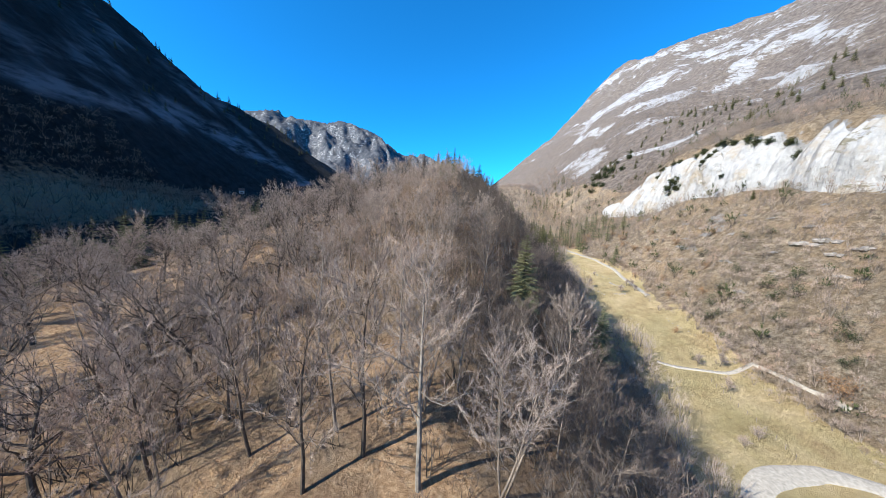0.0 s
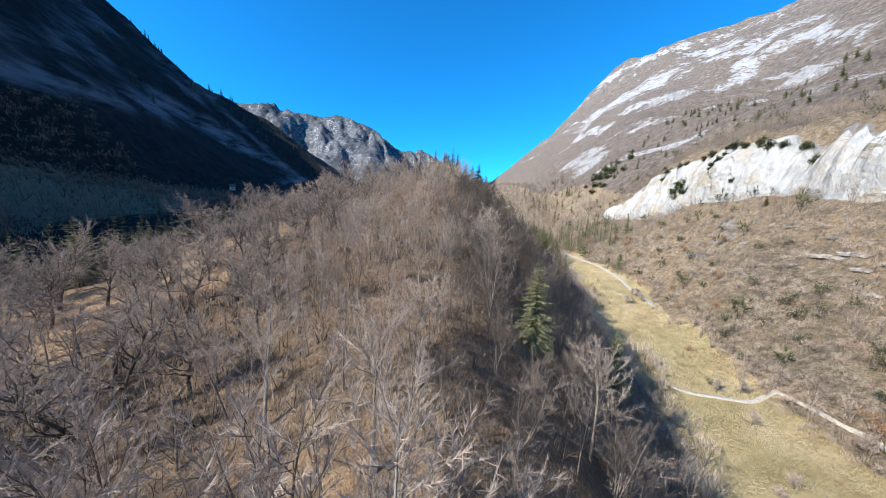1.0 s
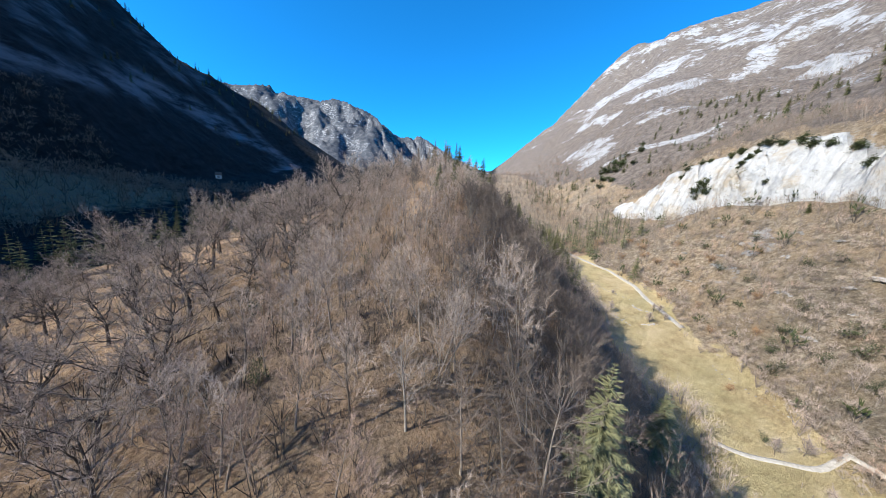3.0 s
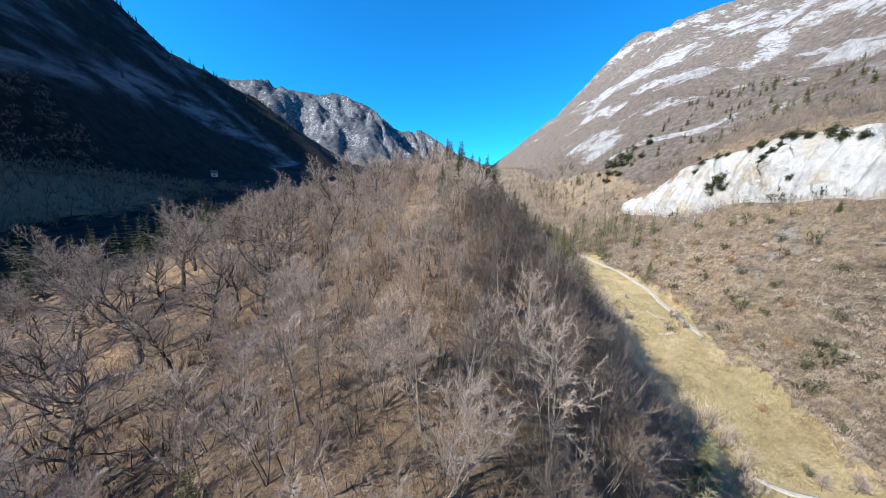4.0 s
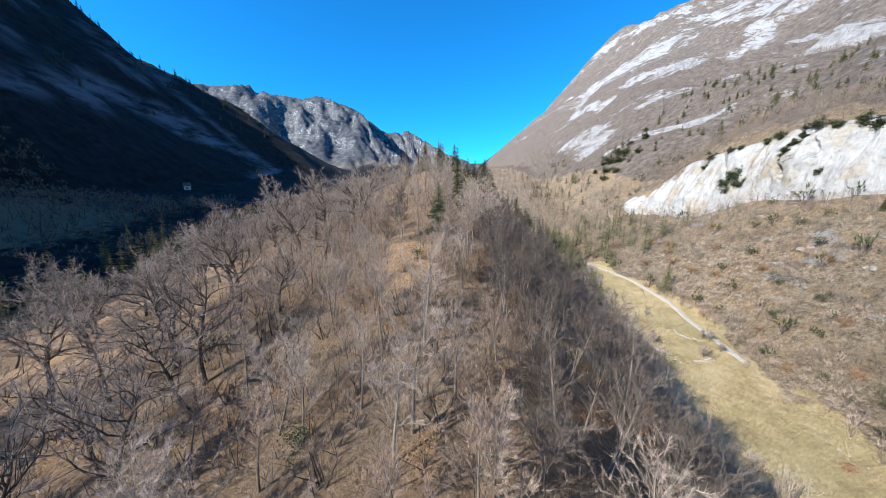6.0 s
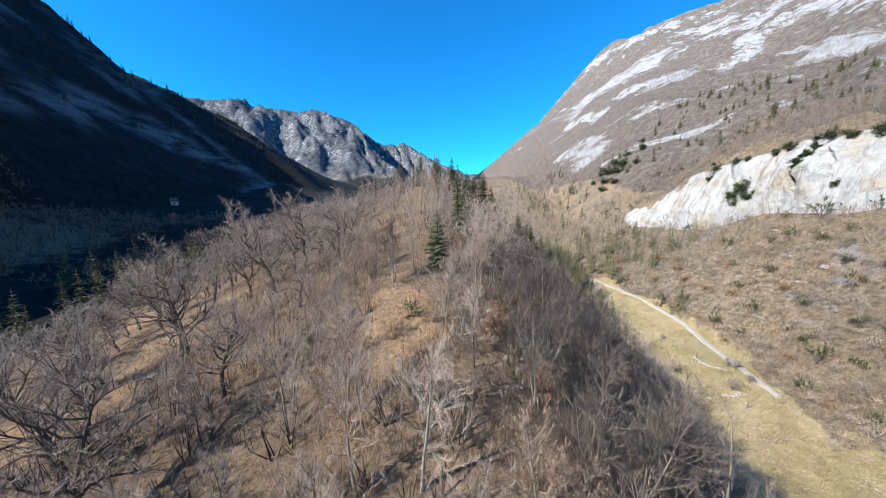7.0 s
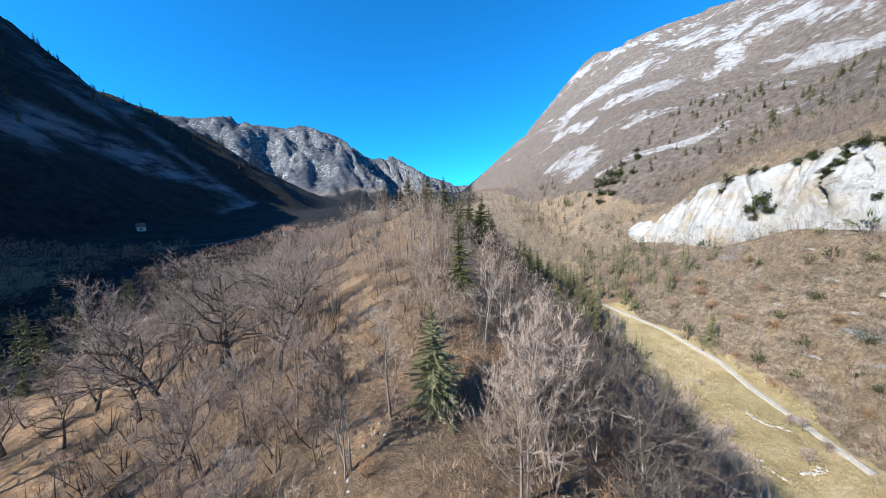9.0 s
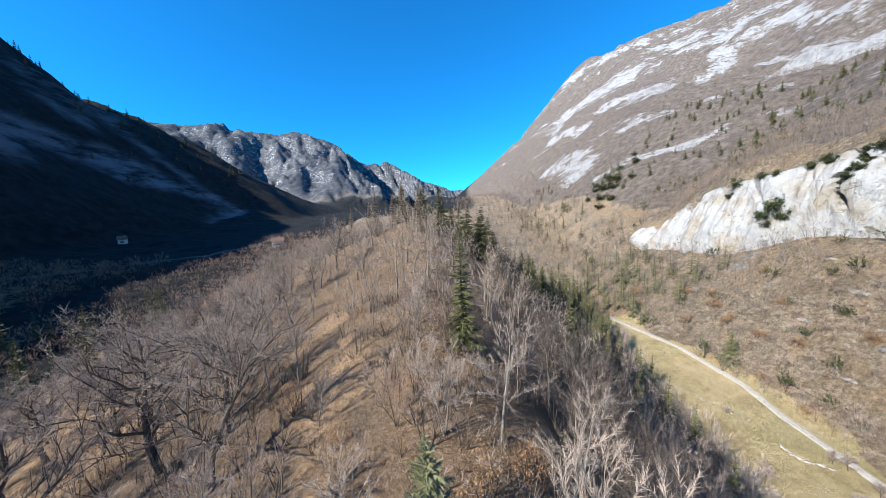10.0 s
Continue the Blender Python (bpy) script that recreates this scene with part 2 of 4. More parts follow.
SECTION = [
    (along((0, -1500)), along((-500, 300), (700, 500), (1200, 300), (2500, 200))),
    (along((0, -1000)), along((-500, 560), (700, 560), (1000, 420), (1400, 200), (2500, 150))),
    # below y 240 the next two lines are raised, unseen, to shade the valley
    (along((0, -620)), along((-500, 440), (240, 440), (420, 388), (560, 391), (700, 352), (1000, 280), (1400, 140), (2500, 130))),
    (along((0, -400)), along((-500, 230), (150, 228), (450, 190), (700, 225), (1000, 170), (1400, 120), (2500, 120))),
    (along((0, -275)), along((-500, 60), (0, 40), (200, 48), (390, 57), (590, 90), (700, 130), (1000, 125), (1400, 110), (2500, 110))),
    (along((0, -215)), VALLEY_Z),
    (along((0, -120), (320, -120), (500, -60)), lambda y: VALLEY_Z(y) + 1),
    (along((0, -76), (150, -74), (260, -80), (500, -50)), along((-100, 8), (59, 26), (82, 31), (105, 33.5), (150, 38), (200, 44), (250, 49), (330, 54), (500, 70), (3000, 300))),
    (along((0, -38), (500, -25)), along((-100, -2), (17, 22), (59, 34), (82, 40), (105, 44), (132, 49), (200, 60), (260, 62), (400, 64), (3000, 300))),
    (along((0, -3)), CREST_Z),
    (along((0, 6)), lambda y: CREST_Z(y) - 3),
    (lambda y: 0.40 * FOOT_X(y), lambda y: FLOOR_Z(y) + 0.62 * (CREST_Z(y) - FLOOR_Z(y))),
    (lambda y: 0.74 * FOOT_X(y), lambda y: FLOOR_Z(y) + 0.14 * (CREST_Z(y) - FLOOR_Z(y))),
    (FOOT_X, FLOOR_Z),
    (LANE_X, lambda y: FLOOR_Z(y) + 1.5),
    (lambda y: LANE_X(y) + 3, lambda y: FLOOR_Z(y) + 3),
    (along((0, 163), (300, 166), (400, 190), (800, 275), (1150, 216)), along((-100, 52), (100, 62), (150, 65), (195, 63), (240, 53), (290, 49), (400, 90), (800, 165), (1150, 172), (3000, 300))),
    (along((0, 235), (400, 235), (800, 320), (1150, 309)), along((0, 82), (221, 84), (300, 105), (400, 128), (800, 215), (1150, 262), (3000, 300))),
    (along((0, 305), (420, 305), (800, 400), (1150, 418)), along((0, 120), (200, 122), (300, 155), (420, 188), (800, 300), (1150, 360), (3000, 310))),
    (along((0, 450), (1150, 527)), along((0, 212), (200, 206), (392, 236), (600, 300), (800, 370), (1150, 490), (3000, 320))),
    (along((0, 545), (1150, 616)), along((0, 290), (200, 290), (580, 362), (800, 440), (1150, 590), (3000, 330))),
    (along((0, 660), (1150, 734)), along((0, 400), (580, 455), (800, 505), (1150, 655), (3000, 330))),
    (along((0, 1000)), along((0, 620), (580, 600), (1150, 735), (3000, 330))),
    (along((0, 1700)), along((0, 700), (3000, 400))),
]


def lofted(x, y):
    xs = np.stack([fx(y) for fx, _ in SECTION])
    zs = np.stack([fz(y) for _, fz in SECTION])
    out = np.where(x <= xs[0], zs[0], zs[-1])
    for k in range(len(SECTION) - 1):
        inside = (x > xs[k]) & (x <= xs[k + 1])
        f = (x - xs[k]) / np.maximum(xs[k + 1] - xs[k], 1e-3)
        out = np.where(inside, zs[k] * (1 - f) + zs[k + 1] * f, out)
    return out


def far_range(x, y):
    """The rocky chain that closes the valley."""
    top = np.interp(x, (-3600, -2500, -2430, -1940, -1840, -1700, -1480, -1280, -1130, -1030, -880, -720, -500, -255, -90, 110, 400, 1500),
                    (1050, 1090, 1060, 1045, 1065, 1005, 955, 935, 955, 925, 870, 815, 742, 669, 547, 421, 320, 300))
    crag = 1 - 2 * np.abs(fbm(x + 0.45 * y, y * 0.45, 560, 8, 5, 0.6))
    rise = step(1900, 3400, y + 260 * fbm(x, 0 * y, 500, 3, 8)) ** 0.95
    body = 110 + (top - 110) * rise
    return body + (crag - 0.78) * 400 * np.minimum(rise * 1.2, 1) * (0.35 + 0.65 * np.abs(1 - rise) ** 0.5) - np.maximum(y - 3450, 0) * 0.5


def cliff_edge(x, y):
    return 165 + 7 * fbm(x * 0 + 3, y, 38, 5, 3, 0.6) + np.interp(y, (-50, 150, 240, 300), (4, 2, 0, -1))


def height(x, y):
    x, y = np.asarray(x, float), np.asarray(y, float)
    z = sum(lofted(x + d, y) for d in (-6, -3, 0, 3, 6)) / 5
    away = 1 - step(1200, 2000, y)
    z = np.where(x > 150, 140 + (z - 140) * np.maximum(away, 0), z)
    flat = step(FOOT_X(y) - 8, FOOT_X(y) + 4, x) * (1 - step(LANE_X(y) - 2, LANE_X(y) + 12, x)) * (y < 300)
    far = np.clip((np.abs(x) - 180) / 400, 0, 1)
    z = z + (1 - 0.8 * flat) * (fbm(x, y, 26, 4, 1) * 3.2 + fbm(x, y, 7, 2, 2) * 0.7)
    z = z + far * (1 - 2 * np.abs(fbm(x, y, 180, 5, 7, 0.55)) - 0.6) * 34
    # the pale cliff over the scrub slope, and a second one high above it
    depth = x - cliff_edge(x, y)
    depth = depth + 4.5 * fbm(x * 0.3, y, 11, 4, 9, 0.6)
    ledge = 5.0 * fbm(x * 0.4, y, 17, 4, 4)
    z = z + CLIFF_H(y) * (0.40 * step(0, 3.5, depth) + 0.12 * step(3, 7, depth + ledge) + 0.32 * step(4.5, 9, depth + ledge) + 0.16 * step(8, 26, depth))
    z = z + 20 * step(0, 16, x - 436 - 14 * fbm(x * 0, y, 60, 3, 6)) * step(230, 300, y) * (1 - step(400, 470, y))
    # the wooded knoll in the shaded valley
    z = z + 9 * np.exp(-(((x + 235) / 75) ** 2 + ((y - 215) / 70) ** 2))
    return np.maximum(z, np.where(y > 1700, far_range(x, y), -1e4))


# ---- mesh helpers ----
def link_mesh(name, pieces, materials, parent=None, smooth=False):
    """One mesh object from pieces of (points, faces, material slot); all faces of a piece have the same number of corners."""
    me = bpy.data.meshes.new(name)
    points, loops, counts, slots, base = [], [], [], [], 0
    for v, f, slot in pieces:
        points.append(v)
        loops.append((f + base).ravel())
        counts.append(np.full(len(f), f.shape[1]))
        slots.append(np.full(len(f), slot))
        base += len(v)
    points, loops, counts, slots = (np.concatenate(s) for s in (points, loops, counts, slots))
    me.vertices.add(len(points))
    me.vertices.foreach_set("co", points.astype(np.float32).ravel())
    me.loops.add(len(loops))
    me.loops.foreach_set("vertex_index", loops.astype(np.int32))
    me.polygons.add(len(counts))
    me.polygons.foreach_set("loop_start", np.r_[0, np.cumsum(counts)[:-1]].astype(np.int32))
    me.polygons.foreach_set("material_index", slots.astype(np.int32))
    me.polygons.foreach_set("use_smooth", np.full(len(counts), smooth))
    for m in materials:
        me.materials.append(m)
    me.update(calc_edges=True)
    ob = new(name, me)
    ob.parent = parent
    return ob


def frames_of(d):
    """Two unit vectors square to each direction."""
    d = d / np.maximum(np.linalg.norm(d, axis=1, keepdims=True), 1e-9)
    ref = np.where(np.abs(d[:, 2:3]) < 0.9, np.array([[0, 0, 1.0]]), np.array([[1.0, 0, 0]]))
    a = np.cross(d, ref)
    a /= np.linalg.norm(a, axis=1, keepdims=True)
    return a, np.cross(d, a)


def frusta(p0, p1, r0, r1, sides):
    """Tapered tubes between pairs of points."""
    p0, p1, r0, r1 = (np.asarray(v, float) for v in (p0, p1, r0, r1))
    a, b = frames_of(p1 - p0)
    ang = np.arange(sides) * 2 * np.pi / sides
    ring = np.cos(ang)[None, :, None] * a[:, None] + np.sin(ang)[None, :, None] * b[:, None]
    low, high = p0[:, None] + ring * r0[:, None, None], p1[:, None] + ring * r1[:, None, None]
    v = np.concatenate([low, high], 1).reshape(-1, 3)
    k = np.arange(sides)
    f = np.stack([k, (k + 1) % sides, (k + 1) % sides + sides, k + sides], 1)
    return v, (f[None] + np.arange(len(p0))[:, None, None] * 2 * sides).reshape(-1, 4)


def spikes(p0, p1, r):
    """Three-sided twigs that run out to a point."""
    p0, p1 = np.asarray(p0, float), np.asarray(p1, float)
    a, b = frames_of(p1 - p0)
    r = np.broadcast_to(np.asarray(r, float), (len(p0),))[:, None]
    v = np.stack([p0 + a * r, p0 - a * r * 0.5 + b * r * 0.87, p0 - a * r * 0.5 - b * r * 0.87, p1], 1).reshape(-1, 3)
    f = np.array([[0, 1, 3], [1, 2, 3], [2, 0, 3]])
    return v, (f[None] + np.arange(len(p0))[:, None, None] * 4).reshape(-1, 3)


def slivers(p0, p1, r):
    """Fine folded twigs of two faces that run out to a point, for woods too many to count."""
    p0, p1 = np.asarray(p0, float), np.asarray(p1, float)
    a, b = frames_of(p1 - p0)
    v = np.stack([p0 + a * r, p0 + b * r, p0 - a * r, p1], 1).reshape(-1, 3)
    f = np.array([[0, 1, 3], [1, 2, 3]])
    return v, (f[None] + np.arange(len(p0))[:, None, None] * 4).reshape(-1, 3)


def leaves(p, size, rng):
    """Folded leaf blades, each two triangles with a crease."""
    n = len(p)
    d = rng.normal(size=(n, 3))
    d /= np.linalg.norm(d, axis=1, keepdims=True)
    a, b = frames_of(d)
    s = size * rng.uniform(0.6, 1.3, (n, 1))
    v = np.stack([p, p + d * s * 0.5 + a * s * 0.4 + b * s * 0.12, p + d * s, p + d * s * 0.5 - a * s * 0.4 + b * s * 0.12], 1).reshape(-1, 3)
    f = np.array([[0, 1, 2], [0, 2, 3]])
    return v, (f[None] + np.arange(n)[:, None, None] * 4).reshape(-1, 3)


def curve_points(rng, start, direction, length, parts, bend, lift):
    """A wandering limb as a row of points."""
    pts, d = [np.array(start, float)], np.array(direction, float)
    for _ in range(parts):
        d = d + rng.normal(size=3) * bend + np.array([0, 0, lift])
        d /= np.linalg.norm(d)
        pts.append(pts[-1] + d * length / parts)
    return np.array(pts)


def tilted(azimuth, up):
    return np.array([math.cos(azimuth) * math.cos(up), math.sin(azimuth) * math.cos(up), math.sin(up)])


def bare_tree_parts(rng, tall, style, detail=1.0, thick=1.0):
    """Wood tubes by number of sides, and twig spikes, of a leafless tree that stands at the origin."""
    tubes, twigs = {8: [], 5: [], 3: []}, []

    def tube(points, r0, r1, sides):
        rs = np.linspace(r0, r1, len(points))
        for i in range(len(points) - 1):
            tubes[sides].append((points[i], points[i + 1], rs[i], rs[i + 1]))

    oak = style == "oak"
    bole = 0.34 if oak else 0.3
    girth = tall * (0.021 if oak else 0.0115) * thick
    stems = 1 if style != "coppice" else 3
    for stem in range(stems):
        lean = rng.normal(size=3) * (0.05 if stems == 1 else 0.22)
        trunk = curve_points(rng, (0.25 * stem, 0.12 * stem * (-1) ** stem, -0.8), (lean[0], lean[1], 1), tall * (0.8 if oak else 0.95) + 0.8, 7, 0.12 if oak else 0.05, 0.06)
        tube(trunk, girth * (1.25 if stems == 1 else 0.8), girth * 0.12, 8 if detail > 0.5 else 5)
        limbs = int((16 if oak else 17) * (detail if detail > 0.5 else 0.72) / (1 if stems == 1 else 1.7))
        for k in range(limbs):
            h = bole + (0.96 - bole) * (k + rng.uniform(0, 0.9)) / limbs
            at = h * (len(trunk) - 1)
            i = min(int(at), len(trunk) - 2)
            start = trunk[i] + (trunk[i + 1] - trunk[i]) * (at - i)
            az = k * 2.4 + rng.uniform(-0.5, 0.5)
            if oak:
                up, length = radians(rng.uniform(-2, 40) + 28 * h), tall * rng.uniform(0.4, 0.6) * (1.15 - 0.5 * h)
            else:
                up, length = radians(rng.uniform(8, 46) + 20 * h), tall * rng.uniform(0.3, 0.48) * (1.2 - 0.7 * h)
            limb = curve_points(rng, start, tilted(az, up), length, (6 if oak else 5) if detail > 0.5 else 3, 0.3 if oak else 0.2, 0.06 if oak else 0.09)
            tube(limb, girth * (0.5 if oak else 0.25 if detail > 0.5 else 0.17) * (1.2 - 0.7 * h), 0.006 * thick, 5 if detail > 0.5 else 3)
            subs = max(2, int((11 if oak else 6) * detail + 0.4))
            for s in range(subs):
                q = (s + 0.6) / subs * (len(limb) - 1)
                j = min(int(q), len(limb) - 2)
                root = limb[j] + (limb[j + 1] - limb[j]) * (q - j)
                out = limb[j + 1] - limb[j]
                out = out / np.linalg.norm(out) + rng.normal(size=3) * 0.45 + np.array([0, 0, 0.25])
                sub = curve_points(rng, root, out / np.linalg.norm(out), length * rng.uniform(0.3, 0.55), 1, 0.22, 0.1)
                if detail > 0.5:
                    tube(sub, (0.03 if oak else 0.019) * thick, 0.005 * thick, 3)
                for w in range(22 if detail > 0.5 else max(4, int(38 * detail))):
                    q2 = rng.uniform(0.1, 1.0) * (len(sub) - 1)
                    j2 = min(int(q2), len(sub) - 2)
                    foot = sub[j2] + (sub[j2 + 1] - sub[j2]) * (q2 - j2)
                    way = sub[j2 + 1] - sub[j2]
                    way = way / np.linalg.norm(way) + rng.normal(size=3) * (0.7 if oak else 0.58) + np.array([0, 0, 0.12 if oak else 0.2])
                    way /= np.linalg.norm(way)
                    twigs.append((foot, foot + way * rng.uniform(0.3, 0.85) * (tall / 13) ** 0.5 * (1.0 if detail > 0.5 else 1.25)))
    wood = []
    for sides, rows in tubes.items():
        if rows:
            p0, p1, r0, r1 = (np.array(c) for c in zip(*rows))
            wood.append(frusta(p0, p1, r0, r1, sides))
    p0, p1 = (np.array(c) for c in zip(*twigs))
    return wood, (p0, p1)


def spruce_parts(rng, tall, width, detail=1.0):
    """Trunk tubes and needle sprays in uneven whorls."""
    trunk = np.array([[0, 0, -0.8], [0.03, 0, tall * 0.5], [0, 0, tall]])
    wood = [frusta(trunk[:-1], trunk[1:], np.array([0.02, 0.011]) * tall, np.array([0.011, 0.002]) * tall, 6)]
    p0, p1, rad = [], [], []
    whorls = int(34 * detail) if detail > 0.9 else int(24 * detail) + 5
    for k in range(whorls):
        h = 0.06 + 0.93 * (k + rng.uniform(0, 0.8)) / whorls
        reach = width * (1 - h) ** 0.8 * rng.uniform(0.7, 1.12) + 0.12
        count = max(3, int((8 - 3 * h) * (0.5 + 0.5 * detail)))
        for b in range(count):
            az = b * 2 * np.pi / count + rng.uniform(-0.45, 0.45) + k
            length = reach * rng.uniform(0.65, 1.1)
            side, out = np.array([-math.sin(az), math.cos(az), 0]), tilted(az, radians(rng.uniform(-22, 2) + 35 * h))
            root = np.array([0, 0, tall * h])
            p0.append(root), p1.append(root + out * length), rad.append(0.05 + 0.03 * length)
            sprays = max(3, int(12 * detail))
            for s in range(sprays):
                q = (s + 1) / (sprays + 0.6)
                at = root + out * length * q - np.array([0, 0, 0.10 * length * q * q])
                for sign in (-1, 1):
                    way = side * sign * rng.uniform(0.5, 1.0) + out * 0.6 + np.array([0, 0, rng.uniform(-0.45, 0.05)])
                    p0.append(at), p1.append(at + way * length * rng.uniform(0.22, 0.4) * (1.1 - 0.55 * q)), rad.append((0.022 if detail > 0.9 else 0.035) + (0.02 if detail > 0.9 else 0.035) * length)
    return wood, (np.array(p0), np.array(p1), np.array(rad))


def thing(name, label, category, group="", kind=""):
    return tagged(new(name), label, category, group, kind)


def make_bare_tree(name, rng, tall, style, bark, twig, label, group, category="tree"):
    wood, (p0, p1) = bare_tree_parts(rng, tall, style)
    tree = thing(name, label, category, group)
    link_mesh("trunk", [(*w, 0) for w in wood], [bark], tree)
    link_mesh("crown", [(*spikes(p0, p1, 0.012), 0)], [twig], tree)
    return tree


def make_spruce(name, rng, tall, width, needles, label, group):
    wood, (p0, p1, rad) = spruce_parts(rng, tall, width)
    tree = thing(name, label, "conifer", group)
    link_mesh("trunk", [(*w, 0) for w in wood], [BARK_DARK], tree)
    link_mesh("crown", [(*spikes(p0, p1, rad), 0)], [needles], tree)
    return tree


# ---- the ground ----
def graded(*runs):
    """Grid lines: runs of (from, to, first spacing, last spacing)."""
    out = [runs[0][0]]
    for a, b, s0, s1 in runs:
        while out[-1] < b - 0.5 * s1:
            f = (out[-1] - a) / (b - a)
            out.append(out[-1] + s0 * (s1 / s0) ** max(f, 0))
    return np.array(out)


gx = graded((-3600, -2600, 90, 40), (-2600, -420, 32, 13), (-420, -90, 8, 2.6), (-90, 112, 2.0, 2.0), (112, 158, 1.8, 1.4), (158, 184, 0.7, 0.9), (184, 460, 2.0, 5), (460, 1700, 8, 60))
gy = graded((-700, -30, 40, 3), (-30, 310, 2.0, 2.0), (310, 420, 2, 6), (420, 1250, 7, 13), (1250, 3700, 22, 22))
GX, GY = np.meshgrid(gx, gy)
GZ = height(GX, GY)
rows_n, cols_n = GX.shape
idx = np.arange(rows_n * cols_n).reshape(rows_n, cols_n)
quads = np.stack([idx[:-1, :-1], idx[:-1, 1:], idx[1:, 1:], idx[1:, :-1]], -1).reshape(-1, 4)
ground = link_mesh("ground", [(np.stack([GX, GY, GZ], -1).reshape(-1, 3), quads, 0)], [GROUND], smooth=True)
tagged(ground, "leaf-strewn ridge, dry meadow and scrub slopes below pale cliffs", "ground", kind="structure")

def bare_patch(x, y):
    """Open ground on the ridge: the strip along the crest and the litter near the start."""
    strip = np.exp(-(((x + 6.5 + 0.38 * np.maximum(y - 116, 0)) / 3.7) ** 2)) * step(84, 93, y) * (1 - step(138, 150, y)) * 1.3
    start = np.exp(-(((x + 8) / 11) ** 2 + ((y - 18) / 11) ** 2)) * 1.05
    return np.maximum(strip, start)


# what covers the ground
depth = GX - cliff_edge(GX, GY)
steep = np.hypot(*np.gradient(GZ, gy, gx))
on_cliff = step(-2, 1, depth) * (1 - step(5, 13, depth)) * step(3, 10, CLIFF_H(GY)) * 1.4
band = fbm((GZ + 0.16 * GY + 0.1 * GX) / 4.5, GY / 30, 9, 4, 21, 0.6)
upper = np.maximum(0.36 * step(190, 330, GX) * step(0.1, 0.3, band), 0.22 * step(240, 420, GX))
# slabs of bare rock that follow the beds: from (y, z) to (y, z), half width
SLABS = ((897, 340, 847, 397, 68), (687, 289, 577, 267, 18), (577, 267, 580, 314, 12), (853, 263, 716, 245, 20), (667, 161, 471, 139, 24), (1150, 540, 1090, 560, 28), (1020, 557, 991, 570, 26), (852, 494, 755, 464, 24), (679, 394, 640, 385, 12), (685, 455, 581, 319, 9),
         (628, 396, 614, 422, 24), (567, 360, 521, 372, 20), (526, 359, 389, 287, 12), (401, 238, 353, 224, 17), (456, 263, 401, 237, 7), (489, 186, 452, 199, 6), (452, 199, 371, 191, 6), (329, 175, 316, 178, 5), (421, 106, 395, 126, 8), (395, 126, 362, 135, 6))
wave_y, wave_z = GY + 60 * fbm(GX, GY, 90, 4, 33), GZ + 22 * fbm(GX, GY, 70, 4, 34)
for y0, z0, y1, z1, wide in SLABS:
    f = np.clip(((wave_y - y0) * (y1 - y0) + (wave_z - z0) * (z1 - z0)) / ((y1 - y0) ** 2 + (z1 - z0) ** 2), 0, 1)
    far_off = np.hypot(wave_y - y0 - f * (y1 - y0), (wave_z - z0 - f * (z1 - z0)) * 1.3) / wide
    upper = np.maximum(upper, 0.72 * (1 - step(0.2, 1.9, far_off)) * (GX > 190))
upper = upper * (GY < 1900)
second = step(0, 4, GX - 434) * (1 - step(22, 34, GX - 434)) * step(220, 300, GY) * (1 - step(390, 450, GY))
west = (GX < -268) * (GX > -560) * (GY > 200) * (GY < 720)
climb = -284 - GX
left_band = 0.33 * (1 - step(0.3, 1.2, np.abs(GZ - 99 - 0.7 * climb + 8 * fbm(GX, GY, 50, 3, 35)) / (5 + 0.03 * climb))) * west
left_band = np.maximum(left_band, 0.2 * (1 - step(0.3, 1.2, np.abs(GZ - 97 - 0.9 * climb + 8 * fbm(GX, GY, 40, 3, 36)) / 5)) * west)
far_rock = np.where(GY > 2000, step(0.5, 1.5, steep) * 0.36, 0)
boulders = step(0.18, 0.3, fbm(GX, GY * 0.6, 16, 3, 31)) * (GX > 112) * (GX < 165) * (GY < 260) * 0.25
rock = np.clip(np.maximum.reduce([on_cliff, upper, second * 0.9, far_rock, boulders]), 0, 1.4)
wander = 9 * fbm(GX, GY, 18, 4, 81)
meadow = step(FOOT_X(GY) - 4, FOOT_X(GY) + 1, GX) * (1 - step(LANE_X(GY) - 3, LANE_X(GY) + 3, GX + wander)) * (1 - step(226, 240, GY))
meadow = np.maximum(meadow, 0.3 * step(-80, -66, GX) * (1 - step(-50, -40, GX)) * (GY < 110) * (GY > -20))
scrub = np.maximum(step(LANE_X(GY) - 4, LANE_X(GY) + 2, GX + wander), step(240, 300, GY))
# where the ground takes the forest colour darkened for shade
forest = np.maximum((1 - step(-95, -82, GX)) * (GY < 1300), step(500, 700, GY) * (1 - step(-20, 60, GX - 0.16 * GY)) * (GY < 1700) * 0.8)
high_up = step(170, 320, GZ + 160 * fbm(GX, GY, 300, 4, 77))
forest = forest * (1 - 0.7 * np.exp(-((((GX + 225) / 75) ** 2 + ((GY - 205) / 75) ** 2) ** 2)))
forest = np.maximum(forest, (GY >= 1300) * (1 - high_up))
upland = step(182, 200, GX + wander) * (GY < 2000)
